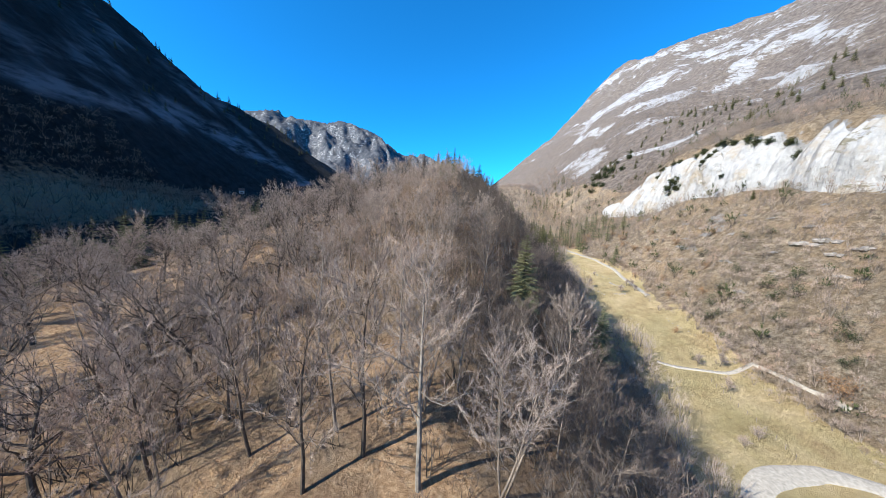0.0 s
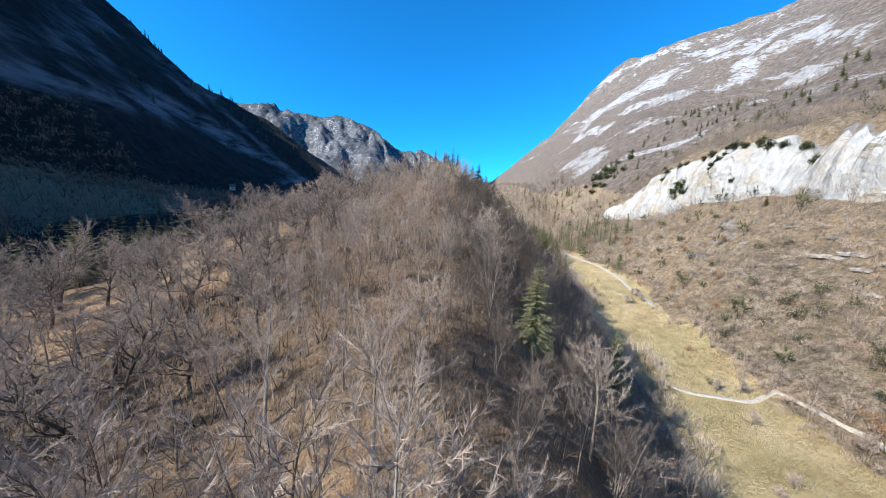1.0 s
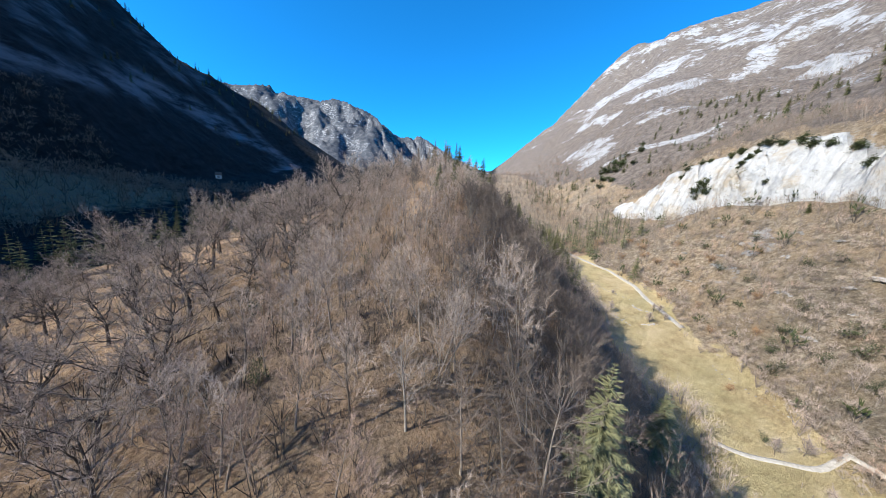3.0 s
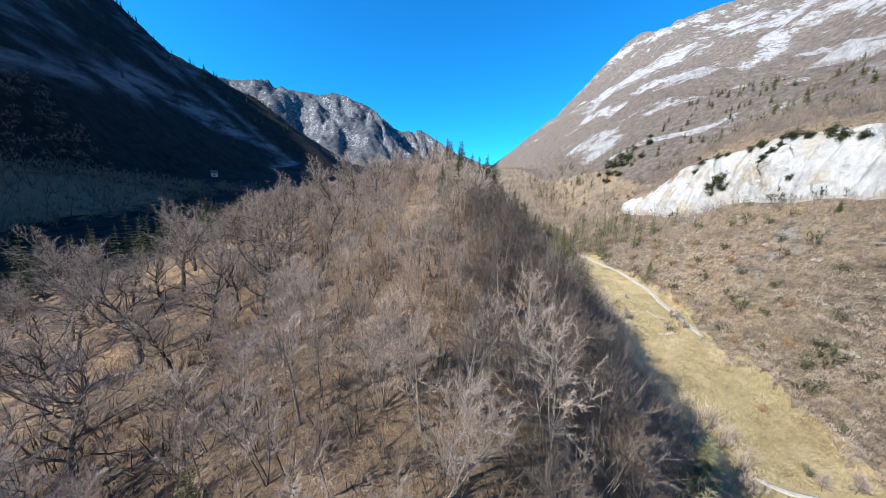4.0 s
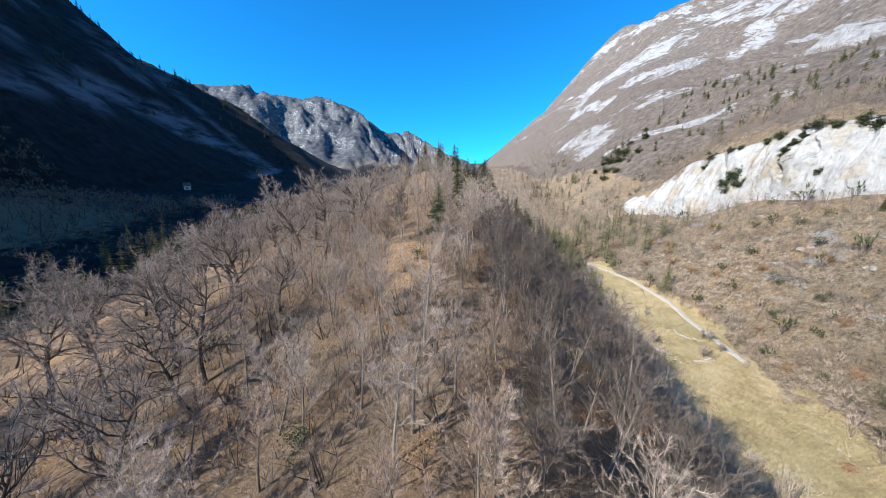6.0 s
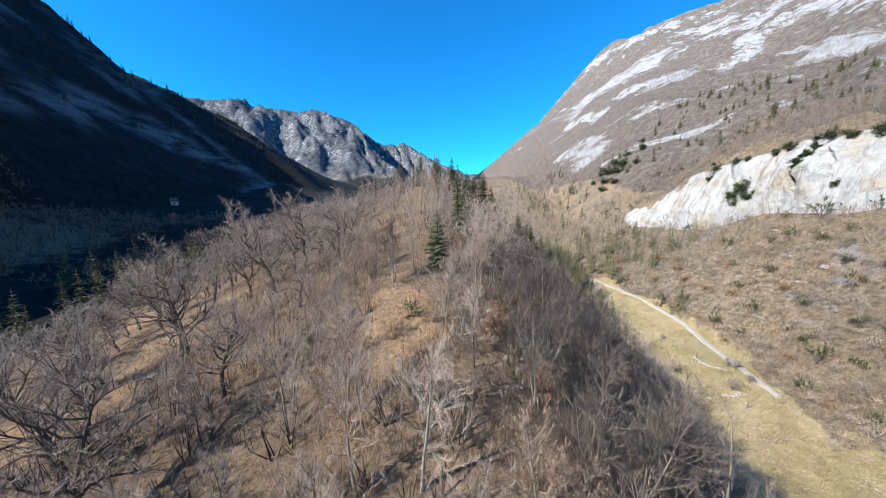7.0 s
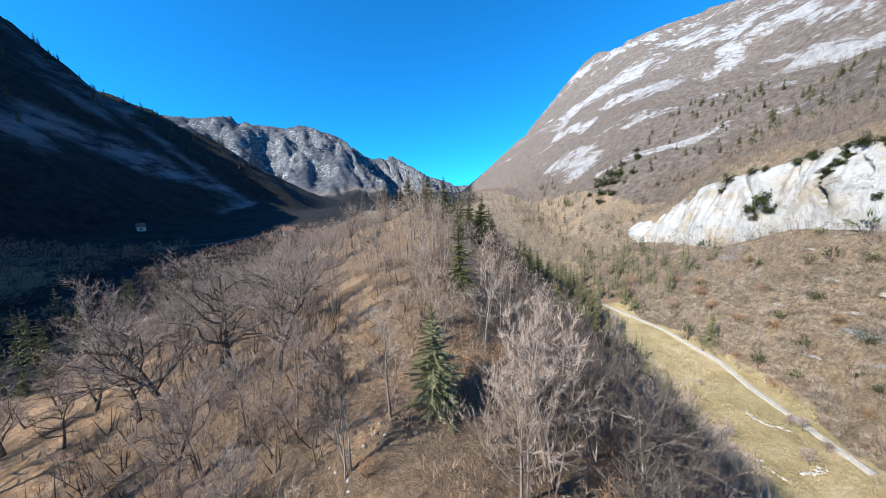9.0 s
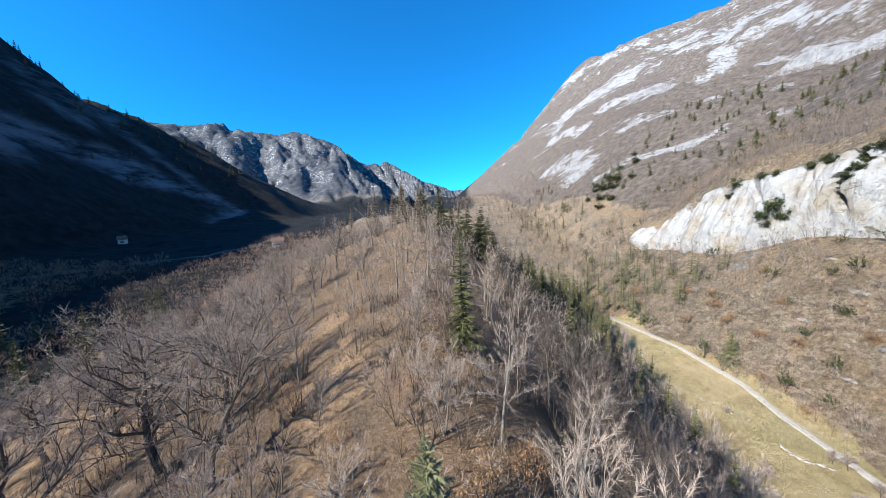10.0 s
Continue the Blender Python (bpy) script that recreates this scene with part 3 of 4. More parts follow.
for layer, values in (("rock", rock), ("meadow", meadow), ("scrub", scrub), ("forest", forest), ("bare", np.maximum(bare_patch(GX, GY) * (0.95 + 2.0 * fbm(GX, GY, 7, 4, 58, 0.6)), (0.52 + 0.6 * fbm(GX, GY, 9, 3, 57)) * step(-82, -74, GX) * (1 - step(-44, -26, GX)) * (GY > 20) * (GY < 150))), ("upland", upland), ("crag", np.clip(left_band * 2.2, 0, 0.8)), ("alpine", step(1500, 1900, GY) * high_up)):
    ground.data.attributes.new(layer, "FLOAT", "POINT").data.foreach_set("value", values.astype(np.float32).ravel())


def cliff_at(Y, S):
    """Where the face of the cliff lies, along the valley (Y) and up the face (S, 0 to 1): it stands a little proud of the hill, with ledges, ribs, hollows and one deep cleft."""
    foot_x, top_x = cliff_edge(Y * 0, Y) - 2.5, cliff_edge(Y * 0, Y) + 8.5
    foot_z, top_z = height(foot_x, Y) - 1.0, height(top_x, Y) + 0.2
    Z = foot_z + (top_z - foot_z) * S**0.85
    X = foot_x + (top_x - foot_x) * S**1.9
    rib = 5.0 * fbm(Y + 0.25 * Z, Z * 0.55, 24, 6, 91, 0.55)
    dip = Z + 0.22 * Y
    shelf = 0.5 * np.abs(((dip / 5.5 + fbm(Y, Z, 30, 2, 93)) % 1) - 0.5) + 0.6 * fbm(Y, dip * 4, 9, 4, 92)
    X = X - 1.0 - np.sin(np.pi * S) ** 0.6 * (rib + 0.4 * shelf)
    for y0, lean, deep, low in ((197.5, 0.12, 7.5, 0.3), (189, -0.3, 2.2, 0.55), (226, 0.5, 2.0, 0.5), (207, 0.25, 1.6, 0.6)):
        line = Y - y0 - lean * (Z - 80) - 7 * fbm(Z, Z * 0, 9, 4, int(y0))
        X = X + deep * np.exp(-((line / 1.2) ** 2)) * step(low - 0.1, low + 0.1, S) * (1 - step(0.93, 1, S))
    return X, Z


def cliff_face(y0, y1):
    ys, s = np.arange(y0, y1, 0.6), np.linspace(0, 1, 46)
    ys = ys[(ys > 100) | (np.arange(len(ys)) % 3 == 0)]
    Y, S = np.meshgrid(ys, s, indexing="ij")
    X, Z = cliff_at(Y, S)
    n = np.arange(Y.size).reshape(Y.shape)
    f = np.stack([n[:-1, :-1], n[:-1, 1:], n[1:, 1:], n[1:, :-1]], -1).reshape(-1, 4)
    face = link_mesh("cliff", [(np.stack([X, Y, Z], -1).reshape(-1, 3), f, 0)], [CLIFF])
    return tagged(face, "pale fractured limestone cliff with ledges and dark cracks", "cliff", kind="structure")


cliff_face(-40, 303)


def spot(x, y):
    return float(height(np.array([x]), np.array([y]))[0])


# ---- woods ----
rng = np.random.default_rng(4)


def scatter(x0, x1, y0, y1, gap, rng):
    xs, ys = np.meshgrid(np.arange(x0, x1, gap), np.arange(y0, y1, gap))
    p = np.stack([xs.ravel(), ys.ravel()], 1)
    return p + rng.uniform(-0.48, 0.48, p.shape) * gap


beeches = [make_bare_tree("bare_tree", rng, tall, style, bark, twig, label, "trees on the ridge") for tall, style, bark, twig, label in (
    (12.5, "beech", BARK_GREY, TWIG_GREY, "tall leafless grey-barked beech on the ridge"),
    (10.5, "beech", BARK_GREY, TWIG_RED, "leafless reddish-twigged tree in the thicket"),
    (11.5, "coppice", BARK_GREY, TWIG_GREY, "leafless many-stemmed coppice tree on the ridge"),
    (8.5, "coppice", BARK_DARK, TWIG_RED, "low leafless coppiced tree with reddish twigs"),
    (13.0, "beech", BARK_PALE, TWIG_GREY, "slender pale-barked leafless tree"),
    (9.5, "beech", BARK_DARK, TWIG_GREY, "leafless dark-trunked young tree"),
    # the two flank trees: twigs darkened to carry the slope's shade
    (10.5, "beech", BARK_GREY, TWIG_UMBER_SHADE, "leafless brown tree on the steep flank, twigs darkened for its shade"),
    (9.5, "coppice", BARK_GREY, TWIG_UMBER_SHADE, "leafless many-stemmed tree on the steep flank, twigs darkened for its shade"),
    (9.0, "coppice", BARK_PALE, TWIG_UMBER_SHADE, "pale-limbed leafless tree with several spreading stems"))]
oaks = [make_bare_tree("oak_tree", rng, tall, "oak", BARK_DARK, TWIG_GREY, "spreading leafless oak with dark crooked limbs", "oaks on the terrace") for tall in (10.5, 9.5, 11.5)]
used = set()


def plant(models, x, y, scale, turn=None, pick=None, z=None):
    """Stands one of the models on the ground."""
    k = int(rng.integers(len(models))) if pick is None else pick
    model = models[k]
    m = pose(x, y, spot(x, y) if z is None else z, rng.uniform(-3, 3), rng.uniform(-3, 3), rng.uniform(0, 360) if turn is None else turn)
    if model.name not in used:
        used.add(model.name)
        model.matrix_basis = m
        tree = model
    else:
        tree = copy_thing(model, m)
    tree.scale = (scale, scale, scale * rng.uniform(0.92, 1.1))
    return tree


def camera_room(x, y):
    """How tall a tree may be under the flight line."""
    return (46 + 0.3 * y - spot(x, y)) * (0.46 if abs(x + 1) < 26 and y < 118 else 1.0)


# conifers that stand out: x, y, scale, kind
SPRUCE_AT = ((13.8, 49.8, 0.93, 0), (44.5, 78, 1.25, 0), (-80.7, 75.7, 1.3, 0), (3.6, 127.5, 1.35, 2), (-1.2, 108, 1.0, 3), (110, 187, 0.95, 0), (160.2, 156.7, 0.55, 1), (-86, 140, 0.7, 1), (-84, 150, 0.6, 1))
# oaks whose trunks can be told apart on the terrace
OAK_AT = ((-36.8, 69.7), (-44.2, 81.1), (-47, 88), (-38.8, 108), (-32.9, 60.8), (-25.9, 123.8), (-18, 118.3), (-20.3, 124.5), (-33.7, 102.8), (-72, 59), (-69, 62), (-52, 97), (-58, 84), (-30, 118))


def open_view(x, y):
    """True for spots in front of a conifer that stands clear."""
    return any(abs(x - (cx * (y / cy) if cy else cx)) < 3.2 and cy - 11 < y < cy + 4 and abs(x - cx) < 9 for cx, cy, _, _ in SPRUCE_AT)


def near_oak(x, y, reach):
    return any(math.hypot(x - ox, y - oy) < reach for ox, oy in OAK_AT)


# trees that stand out among the rest: x, y, model, scale
FEATURE_AT = ((-1.1, 17.7, 4, 1.15), (-5.4, 19.7, 5, 1.35), (-8.9, 17.7, 5, 1.3), (-14.2, 20.6, 5, 1.2), (-7.9, 21.5, 0, 0.9), (-13.5, 31.5, 4, 0.9), (-4, 27.6, 0, 0.95), (-21.4, 20, 5, 1.2), (-18.4, 24, 5, 1.1), (4.8, 18.2, 2, 1.0), (17.9, 38.9, 0, 1.0),
              (1.4, 57, 8, 1.0), (16.9, 75.4, 8, 0.9), (5.8, 87.1, 8, 0.9), (-7, 103.4, 8, 0.8), (5, 118, 4, 0.75), (8, 112, 4, 0.65))
for x, y, k, scale in FEATURE_AT:
    plant(beeches, x, y, scale, pick=k)


def near_feature(x, y):
    return any(math.hypot(x - fx, y - fy) < 3.6 for fx, fy, _, _ in FEATURE_AT)


beech_spots = scatter(-19, 24, 8, 132, 4.3, rng)
for x, y in beech_spots:
    if rng.uniform() < bare_patch(x, y) * 0.9 or open_view(x, y) or near_oak(x, y, 4.5) or near_feature(x, y) or (x > 9 and rng.uniform() < 0.3):
        continue
    k = int(rng.choice(6, p=(0.26, 0.23, 0.17, 0.16, 0.05, 0.13)))
    # right of the crest, mostly trees with the flank's shade in their twig colour
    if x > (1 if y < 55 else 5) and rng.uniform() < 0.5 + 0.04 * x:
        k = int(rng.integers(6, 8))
    tall = (12.5, 10.5, 11.5, 8.5, 13.0, 9.5, 10.5, 9.5)[k]
    plant(beeches, x, y, min(rng.uniform(0.6, 1.0) * (0.74 if y > 34 and x < 6 else 1.0), camera_room(x, y) / tall), pick=k)
for x, y in OAK_AT:
    plant(oaks, x, y, rng.uniform(1.15, 1.4))
for x, y in scatter(-88, -20, 22, 175, 7.1, rng):
    if not near_oak(x, y, 6.0) and not (y > 100 and x < -70) and not (x > -30 and y > 85 and rng.uniform() < 0.4):
        plant(oaks, x, y, rng.uniform(0.75, 1.1) * (0.68 if x < -60 and y > 70 else 1.0))


def wood_mass(name, label, spots, variants, bark, twig, radius, big=1.0):
    """Trees too many to count, joined into one mesh."""
    wood_pieces, p0s, p1s = [], [], []
    heights = height(spots[:, 0], spots[:, 1])
    for (x, y), z in zip(spots, heights):
        wood, (p0, p1) = variants[int(rng.integers(len(variants)))]
        a, s = rng.uniform(0, 6.28), rng.uniform(0.7, 1.2) * big
        turn = np.array([[math.cos(a), -math.sin(a), 0], [math.sin(a), math.cos(a), 0], [0, 0, rng.uniform(0.85, 1.15)]]) * s
        base = np.array([x, y, z])
        for v, f in wood:
            wood_pieces.append((v @ turn.T + base, f, 0))
        p0s.append(p0 @ turn.T + base)
        p1s.append(p1 @ turn.T + base)
    wood_pieces.append((*slivers(np.concatenate(p0s), np.concatenate(p1s), radius), 1))
    return tagged(link_mesh(name, wood_pieces, [bark, twig]), label, "woods", kind="stuff")


def clear_of(spots):
    return np.array([not (open_view(x, y) or near_oak(x, y, 4.0)) for x, y in spots])


def bush_tree(rng, tall, wide, count, reach=1.0):
    """A round-headed small tree: a few stems, and twigs all through its head."""
    fans = count // 6
    d = rng.normal(size=(fans, 3))
    d[:, 2] = np.abs(d[:, 2]) * 1.1 - 0.25
    d /= np.linalg.norm(d, axis=1, keepdims=True)
    deep = rng.uniform(0.25, 0.9, (fans, 1)) ** 0.6
    root = np.array([0, 0, tall * 0.4]) + d * deep * np.array([wide * 0.52, wide * 0.52, tall * 0.46]) * (1 + 0.25 * rng.normal(size=(fans, 1)))
    axis = d * 0.5 + rng.normal(size=d.shape) * 0.3 + np.array([0, 0, 0.6])
    axis = np.repeat(axis, 6, 0)
    root = np.repeat(root, 6, 0) + axis * rng.uniform(0, 0.07, (fans * 6, 1)) * tall
    tip = root + (axis + rng.normal(size=axis.shape) * 0.36) * rng.uniform(0.12, 0.28, (fans * 6, 1)) * tall * reach
    ends = root[:30:6] * np.array([0.9, 0.9, 0.9])
    stem = frusta(np.tile([[0, 0, -0.4]], (5, 1)) + rng.normal(size=(5, 3)) * np.array([0.2, 0.2, 0]), ends, np.full(5, 0.016 * tall), np.full(5, 0.005 * tall), 3)
    return [stem], (root, tip)


medium = [bare_tree_parts(rng, tall, style, 0.46, 1.0) for tall, style in ((11, "beech"), (9, "beech"), (8, "coppice"), (10, "beech"))]
round_heads = [bush_tree(rng, tall, wide, 288, 0.75) for tall, wide in ((10.5, 6.5), (8.5, 5.5), (11.5, 6.5), (7.5, 5))]
dense_heads = [bush_tree(rng, tall, wide, 720, 0.55) for tall, wide in ((9.5, 6.2), (8.0, 5.6), (10.5, 6.0))]
small = [bare_tree_parts(rng, tall, style, 0.3, 1.3) for tall, style in ((11, "beech"), (9, "beech"), (8, "coppice"), (10, "oak"))]
far_trees = [bush_tree(rng, tall, wide, 132, 0.6) for tall, wide in ((10, 7.5), (8, 6.5), (11, 7), (7, 6))]
flank = scatter(20, 88, 3, 137, 6.0, rng)
flank = flank[(flank[:, 0] < FOOT_X(flank[:, 1]) - 11)]
flank = flank[clear_of(flank)]
wood_mass("woodland", "dense leafless grey-brown wood on the shaded flank", flank[flank[:, 1] < 135], medium[:1] + dense_heads, BARK_GREY, TWIG_BROWN, 0.016, 0.95)
foot_trees = scatter(36, 92, 30, 215, 3.6, rng)
foot_off = foot_trees[:, 0] - FOOT_X(foot_trees[:, 1])
foot_trees = foot_trees[(foot_off > -8) & (foot_off < 2.5 + 2.5 * (foot_trees[:, 1] < 110) + 8 * fbm(foot_trees[:, 1], foot_trees[:, 1] * 0, 20, 3, 17))]
wood_mass("woodland", "low grey leafless trees along the foot of the ridge", foot_trees, round_heads, BARK_GREY, TWIG_GREY, 0.017, 0.6)
flank_far = scatter(22, 88, 133, 250, 4.8, rng)
flank_far = flank_far[(flank_far[:, 0] < FOOT_X(flank_far[:, 1]) - 5)]
wood_mass("woodland", "leafless brown wood low on the flank, shade put into its colour", flank_far, round_heads, BARK_DARK, TWIG_SHADE, 0.022, 0.8)
side = scatter(-64, -19, 4, 132, 4.4, rng)
side = side[clear_of(side) & (((side[:, 1] < 62 + 0.5 * (side[:, 0] + 19)) & (side[:, 0] > -48)) | ((rng.uniform(size=len(side)) < 0.3) & (side[:, 0] > -36)))]
wood_mass("woodland", "leafless grey wood beside the terrace", side, medium, BARK_GREY, TWIG_GREY, 0.012, 0.62)
back = scatter(-78, 82, 132, 320, 5.8, rng)
back = back[(back[:, 0] < FOOT_X(back[:, 1]) - 3) & (rng.uniform(size=len(back)) > bare_patch(back[:, 0], back[:, 1]) * 1.3)]
back = back[rng.uniform(size=len(back)) > 0.6 * np.exp(-(((back[:, 0] - 8) / 32) ** 2 + ((back[:, 1] - 214) / 22) ** 2))]
back = back[clear_of(back) & ((back[:, 0] > -30) | (back[:, 1] > 150))]
wood_mass("woodland", "leafless grey wood on the top of the ridge", back[back[:, 1] < 195], small, BARK_GREY, TWIG_GREY, 0.021, 0.92)
wood_mass("woodland", "leafless grey wood along the far crest", back[back[:, 1] >= 195], far_trees, BARK_GREY, TWIG_GREY, 0.04, 0.95)
shoulder = scatter(-135, -60, 170, 420, 6.5, rng)
wood_mass("woodland", "leafless brown wood on the shoulder above the valley", shoulder, far_trees, BARK_DARK, TWIG_RED, 0.045, 0.72)
knoll = scatter(-330, -150, 110, 300, 7.2, rng)
wood_mass("woodland", "leafless wood in the shaded valley", knoll, far_trees, BARK_DARK, TWIG_DULL, 0.07)

under = scatter(-40, 34, 8, 145, 2.0, rng)
under = under[rng.uniform(size=len(under)) > 0.75 * step(4, 14, under[:, 0])]
under = under[rng.uniform(size=len(under)) > bare_patch(under[:, 0], under[:, 1]) * 0.85]
under = under[under[:, 0] < FOOT_X(under[:, 1]) - 4]
brush = [bush_tree(rng, tall, wide, 72) for tall, wide in ((3.2, 2.9), (2.6, 2.6), (4.0, 3.0), (2.2, 2.4))]
kind = rng.uniform(size=len(under)) + 0.8 * fbm(under[:, 0], under[:, 1], 14, 3, 23)
wood_mass("undergrowth", "dense leafless grey brush between the trees", under[(kind < 0.5) & (under[:, 0] < 5) & (under[:, 1] > 58)], brush, BARK_DARK, TWIG_GREY, 0.0115)
wood_mass("undergrowth", "dense leafless brown brush under the first trees", under[(kind < 0.5) & (under[:, 0] < 5) & (under[:, 1] <= 58)], brush, BARK_DARK, TWIG_UMBER_SHADE, 0.014)
wood_mass("undergrowth", "dense leafless brush on the steep flank, shade put into its colour", under[(kind < 0.5) & (under[:, 0] >= 5)], brush, BARK_DARK, TWIG_UMBER_SHADE, 0.0115)
wood_mass("undergrowth", "dense leafless reddish brown brush between the trees", under[kind >= 0.5], brush, BARK_DARK, TWIG_RED, 0.0115)


def off_cliff(spots):
    edge = spots[:, 0] - cliff_edge(spots[:, 0], spots[:, 1])
    return ~((edge > -1.5) & (edge < 13) & (CLIFF_H(spots[:, 1]) > 4)) & (spots[:, 0] > LANE_X(spots[:, 1]) - 5 + 5 * step(60, 130, spots[:, 1]) - 3 * step(150, 170, spots[:, 1]))


bushy = [bush_tree(rng, tall, wide, 114, 0.75) for tall, wide in ((6.5, 4.6), (5, 4.2), (8, 4.6), (4, 3.6), (3, 3.0), (7, 4.0))]
slope = scatter(92, 236, 15, 345, 3.3, rng)
slope = slope[off_cliff(slope) & (rng.uniform(size=len(slope)) < 0.92 + 0.6 * fbm(slope[:, 0], slope[:, 1], 24, 4, 61))]
share = rng.uniform(size=len(slope)) + 0.5 * fbm(slope[:, 0], slope[:, 1], 35, 3, 41)
full = [bush_tree(rng, tall, wide, 204, 0.75) for tall, wide in ((6, 4.6), (4.5, 4.2), (7.5, 4.6), (3.5, 3.6))]
close = (slope[:, 0] < 152) & (slope[:, 1] < 190)
for chosen, what, twig in ((share < 0.45, "grey", TWIG_GREY), ((share >= 0.45) & (share < 0.82), "brown", TWIG_BROWN), (share >= 0.86, "tan", TWIG_RED)):
    wood_mass("scrub", what + " leafless scrub on the lower slope", slope[chosen & close], full, BARK_GREY, twig, 0.024, 0.85)
    wood_mass("scrub", what + " leafless scrub below the cliff", slope[chosen & ~close], bushy, BARK_GREY, TWIG_DULL if what == "grey" else twig, 0.03, 0.9)
wood_mass("scrub", "low evergreen bushes on the rocky slope", slope[(share >= 0.82) & (share < 0.86)], bushy, BARK_DARK, GREEN_LEAF, 0.13)
edge = scatter(84, 116, 40, 236, 2.1, rng)
edge_off = edge[:, 0] - LANE_X(edge[:, 1]) + 9 * fbm(edge[:, 0], edge[:, 1], 18, 4, 81)
edge = edge[(edge_off > -3.5) & (edge_off < 5) & (np.abs(edge[:, 0] - np.interp(edge[:, 1], (137, 144, 156, 168, 180, 203, 224), (98.5, 99.5, 101.5, 103.5, 106, 105, 99))) > 2.2)]
part_of = rng.uniform(size=len(edge))
wood_mass("scrub", "low grey bushes along the edge of the meadow", edge[part_of < 0.4], full, BARK_GREY, TWIG_GREY, 0.02, 0.55)
wood_mass("scrub", "low tan bushes along the edge of the meadow", edge[(part_of > 0.4) & (part_of < 0.7)], full, BARK_GREY, TWIG_TAN, 0.02, 0.45)
high = scatter(180, 470, 20, 640, 7.6, rng)
high = high[off_cliff(high) & (high[:, 1] > 0.4 * high[:, 0] - 60) & (rng.uniform(size=len(high)) < 0.7 + 1.0 * fbm(high[:, 0], high[:, 1], 60, 4, 62))]
bushy_far = [bush_tree(rng, tall, wide, 42, 0.7) for tall, wide in ((7, 6), (5.5, 5.4), (8.5, 5.2), (4, 4.5))]
wood_mass("scrub", "grey leafless scrub high on the mountain", high, bushy_far, BARK_GREY, TWIG_DULL, 0.12)
head = scatter(70, 240, 236, 560, 7.2, rng)
head = head[(head[:, 0] < LANE_X(head[:, 1]) + 12) & (head[:, 0] > FOOT_X(head[:, 1]) - 12)]
wood_mass("woodland", "leafless reddish wood at the head of the meadow", head, far_trees, BARK_GREY, TWIG_TAN, 0.04, 0.85)
beyond = scatter(-70, 300, 300, 900, 10, rng)
beyond = beyond[(beyond[:, 0] > FOOT_X(beyond[:, 1]) - 110) & (beyond[:, 0] < LANE_X(beyond[:, 1]) + 45)]
wood_mass("woodland", "brown leafless wood in the upper side valley", beyond, bushy_far, BARK_GREY, TWIG_RED, 0.13, 1.4)

# ---- conifers ----
spruces = [make_spruce("spruce_tree", rng, 13.0, 4.3, NEEDLES, "tall green spruce with drooping boughs", "spruces"),
           make_spruce("spruce_tree", rng, 9.0, 2.7, NEEDLES_DARK, "dark green spruce standing among bare trees", "spruces"),
           make_spruce("spruce_tree", rng, 9.5, 1.75, NEEDLES_DARK, "slim dark olive spruce on the crest among bare trees", "spruces"),
           make_spruce("spruce_tree", rng, 8.5, 2.7, NEEDLES, "young olive green spruce at the edge of the bare bank", "spruces")]
for x, y, scale, pick in SPRUCE_AT:
    plant(spruces, x, y, scale, pick=pick)
pines = [make_spruce("pine_tree", rng, 11.0, 3.7, NEEDLES_DARK, "dark green pine on the crest of the ridge", "pines on the crest")]
for x, y in ((1, 203), (3, 224), (13, 192), (18, 206), (24, 214), (9, 215), (27, 200), (31, 222), (16, 232), (-6, 230), (21, 196), (44, 196), (47, 204), (42, 212), (50, 222), (56, 214), (36, 190), (61, 206), (66, 196)):
    plant(pines, x, y, rng.uniform(1.25, 1.65), pick=0)
larches = [make_spruce("larch_tree", rng, 12.0, 1.9, TWIG_TAN, "bare tan-twigged larch on the crest of the ridge", "larches on the crest")]
for x, y in ((-6, 212), (-10, 220), (5, 232), (-15, 205), (-20, 226), (-26, 216), (-3, 240), (10, 240), (-34, 238), (-18, 240), (0, 196), (-42, 262)):
    plant(larches, x, y, rng.uniform(1.15, 1.5), pick=0)


def spruce_wood(name, label, spots, tall, wide, needles, detail=0.4):
    """Conifers too many to count, joined into one mesh."""
    models = [spruce_parts(rng, tall, wide, detail) for _ in range(3)]
    pieces, p0s, p1s, rs = [], [], [], []
    for (x, y), z in zip(spots, height(spots[:, 0], spots[:, 1])):
        wood, (p0, p1, rad) = models[int(rng.integers(3))]
        a, s = rng.uniform(0, 6.28), rng.uniform(0.55, 1.2)
        turn = np.array([[math.cos(a), -math.sin(a), 0], [math.sin(a), math.cos(a), 0], [0, 0, 1]]) * s
        base = np.array([x, y, z])
        pieces += [(v @ turn.T + base, f, 0) for v, f in wood]
        p0s.append(p0 @ turn.T + base), p1s.append(p1 @ turn.T + base), rs.append(rad * s * (2.3 if detail > 0.35 else 2.8))
    pieces.append((*spikes(np.concatenate(p0s), np.concatenate(p1s), np.concatenate(rs)), 1))
    return tagged(link_mesh(name, pieces, [BARK_DARK, needles]), label, "woods", kind="stuff")


spots = scatter(98, 146, 222, 300, 5.2, rng)
spruce_wood("spruce_wood", "green spruces at the head of the meadow", spots[rng.uniform(size=len(spots)) < 0.38 + 1.3 * fbm(spots[:, 0], spots[:, 1], 30, 2, 19)], 13.0, 2.6, NEEDLES)
spots = scatter(30, 100, 140, 270, 4.6, rng)
spots = spots[(spots[:, 0] > 0.42 * FOOT_X(spots[:, 1])) & (spots[:, 0] < FOOT_X(spots[:, 1]) - 2) & (rng.uniform(size=len(spots)) < 0.12 + 0.75 * step(172, 200, spots[:, 1]) * step(-34, -22, spots[:, 0] - FOOT_X(spots[:, 1])))]
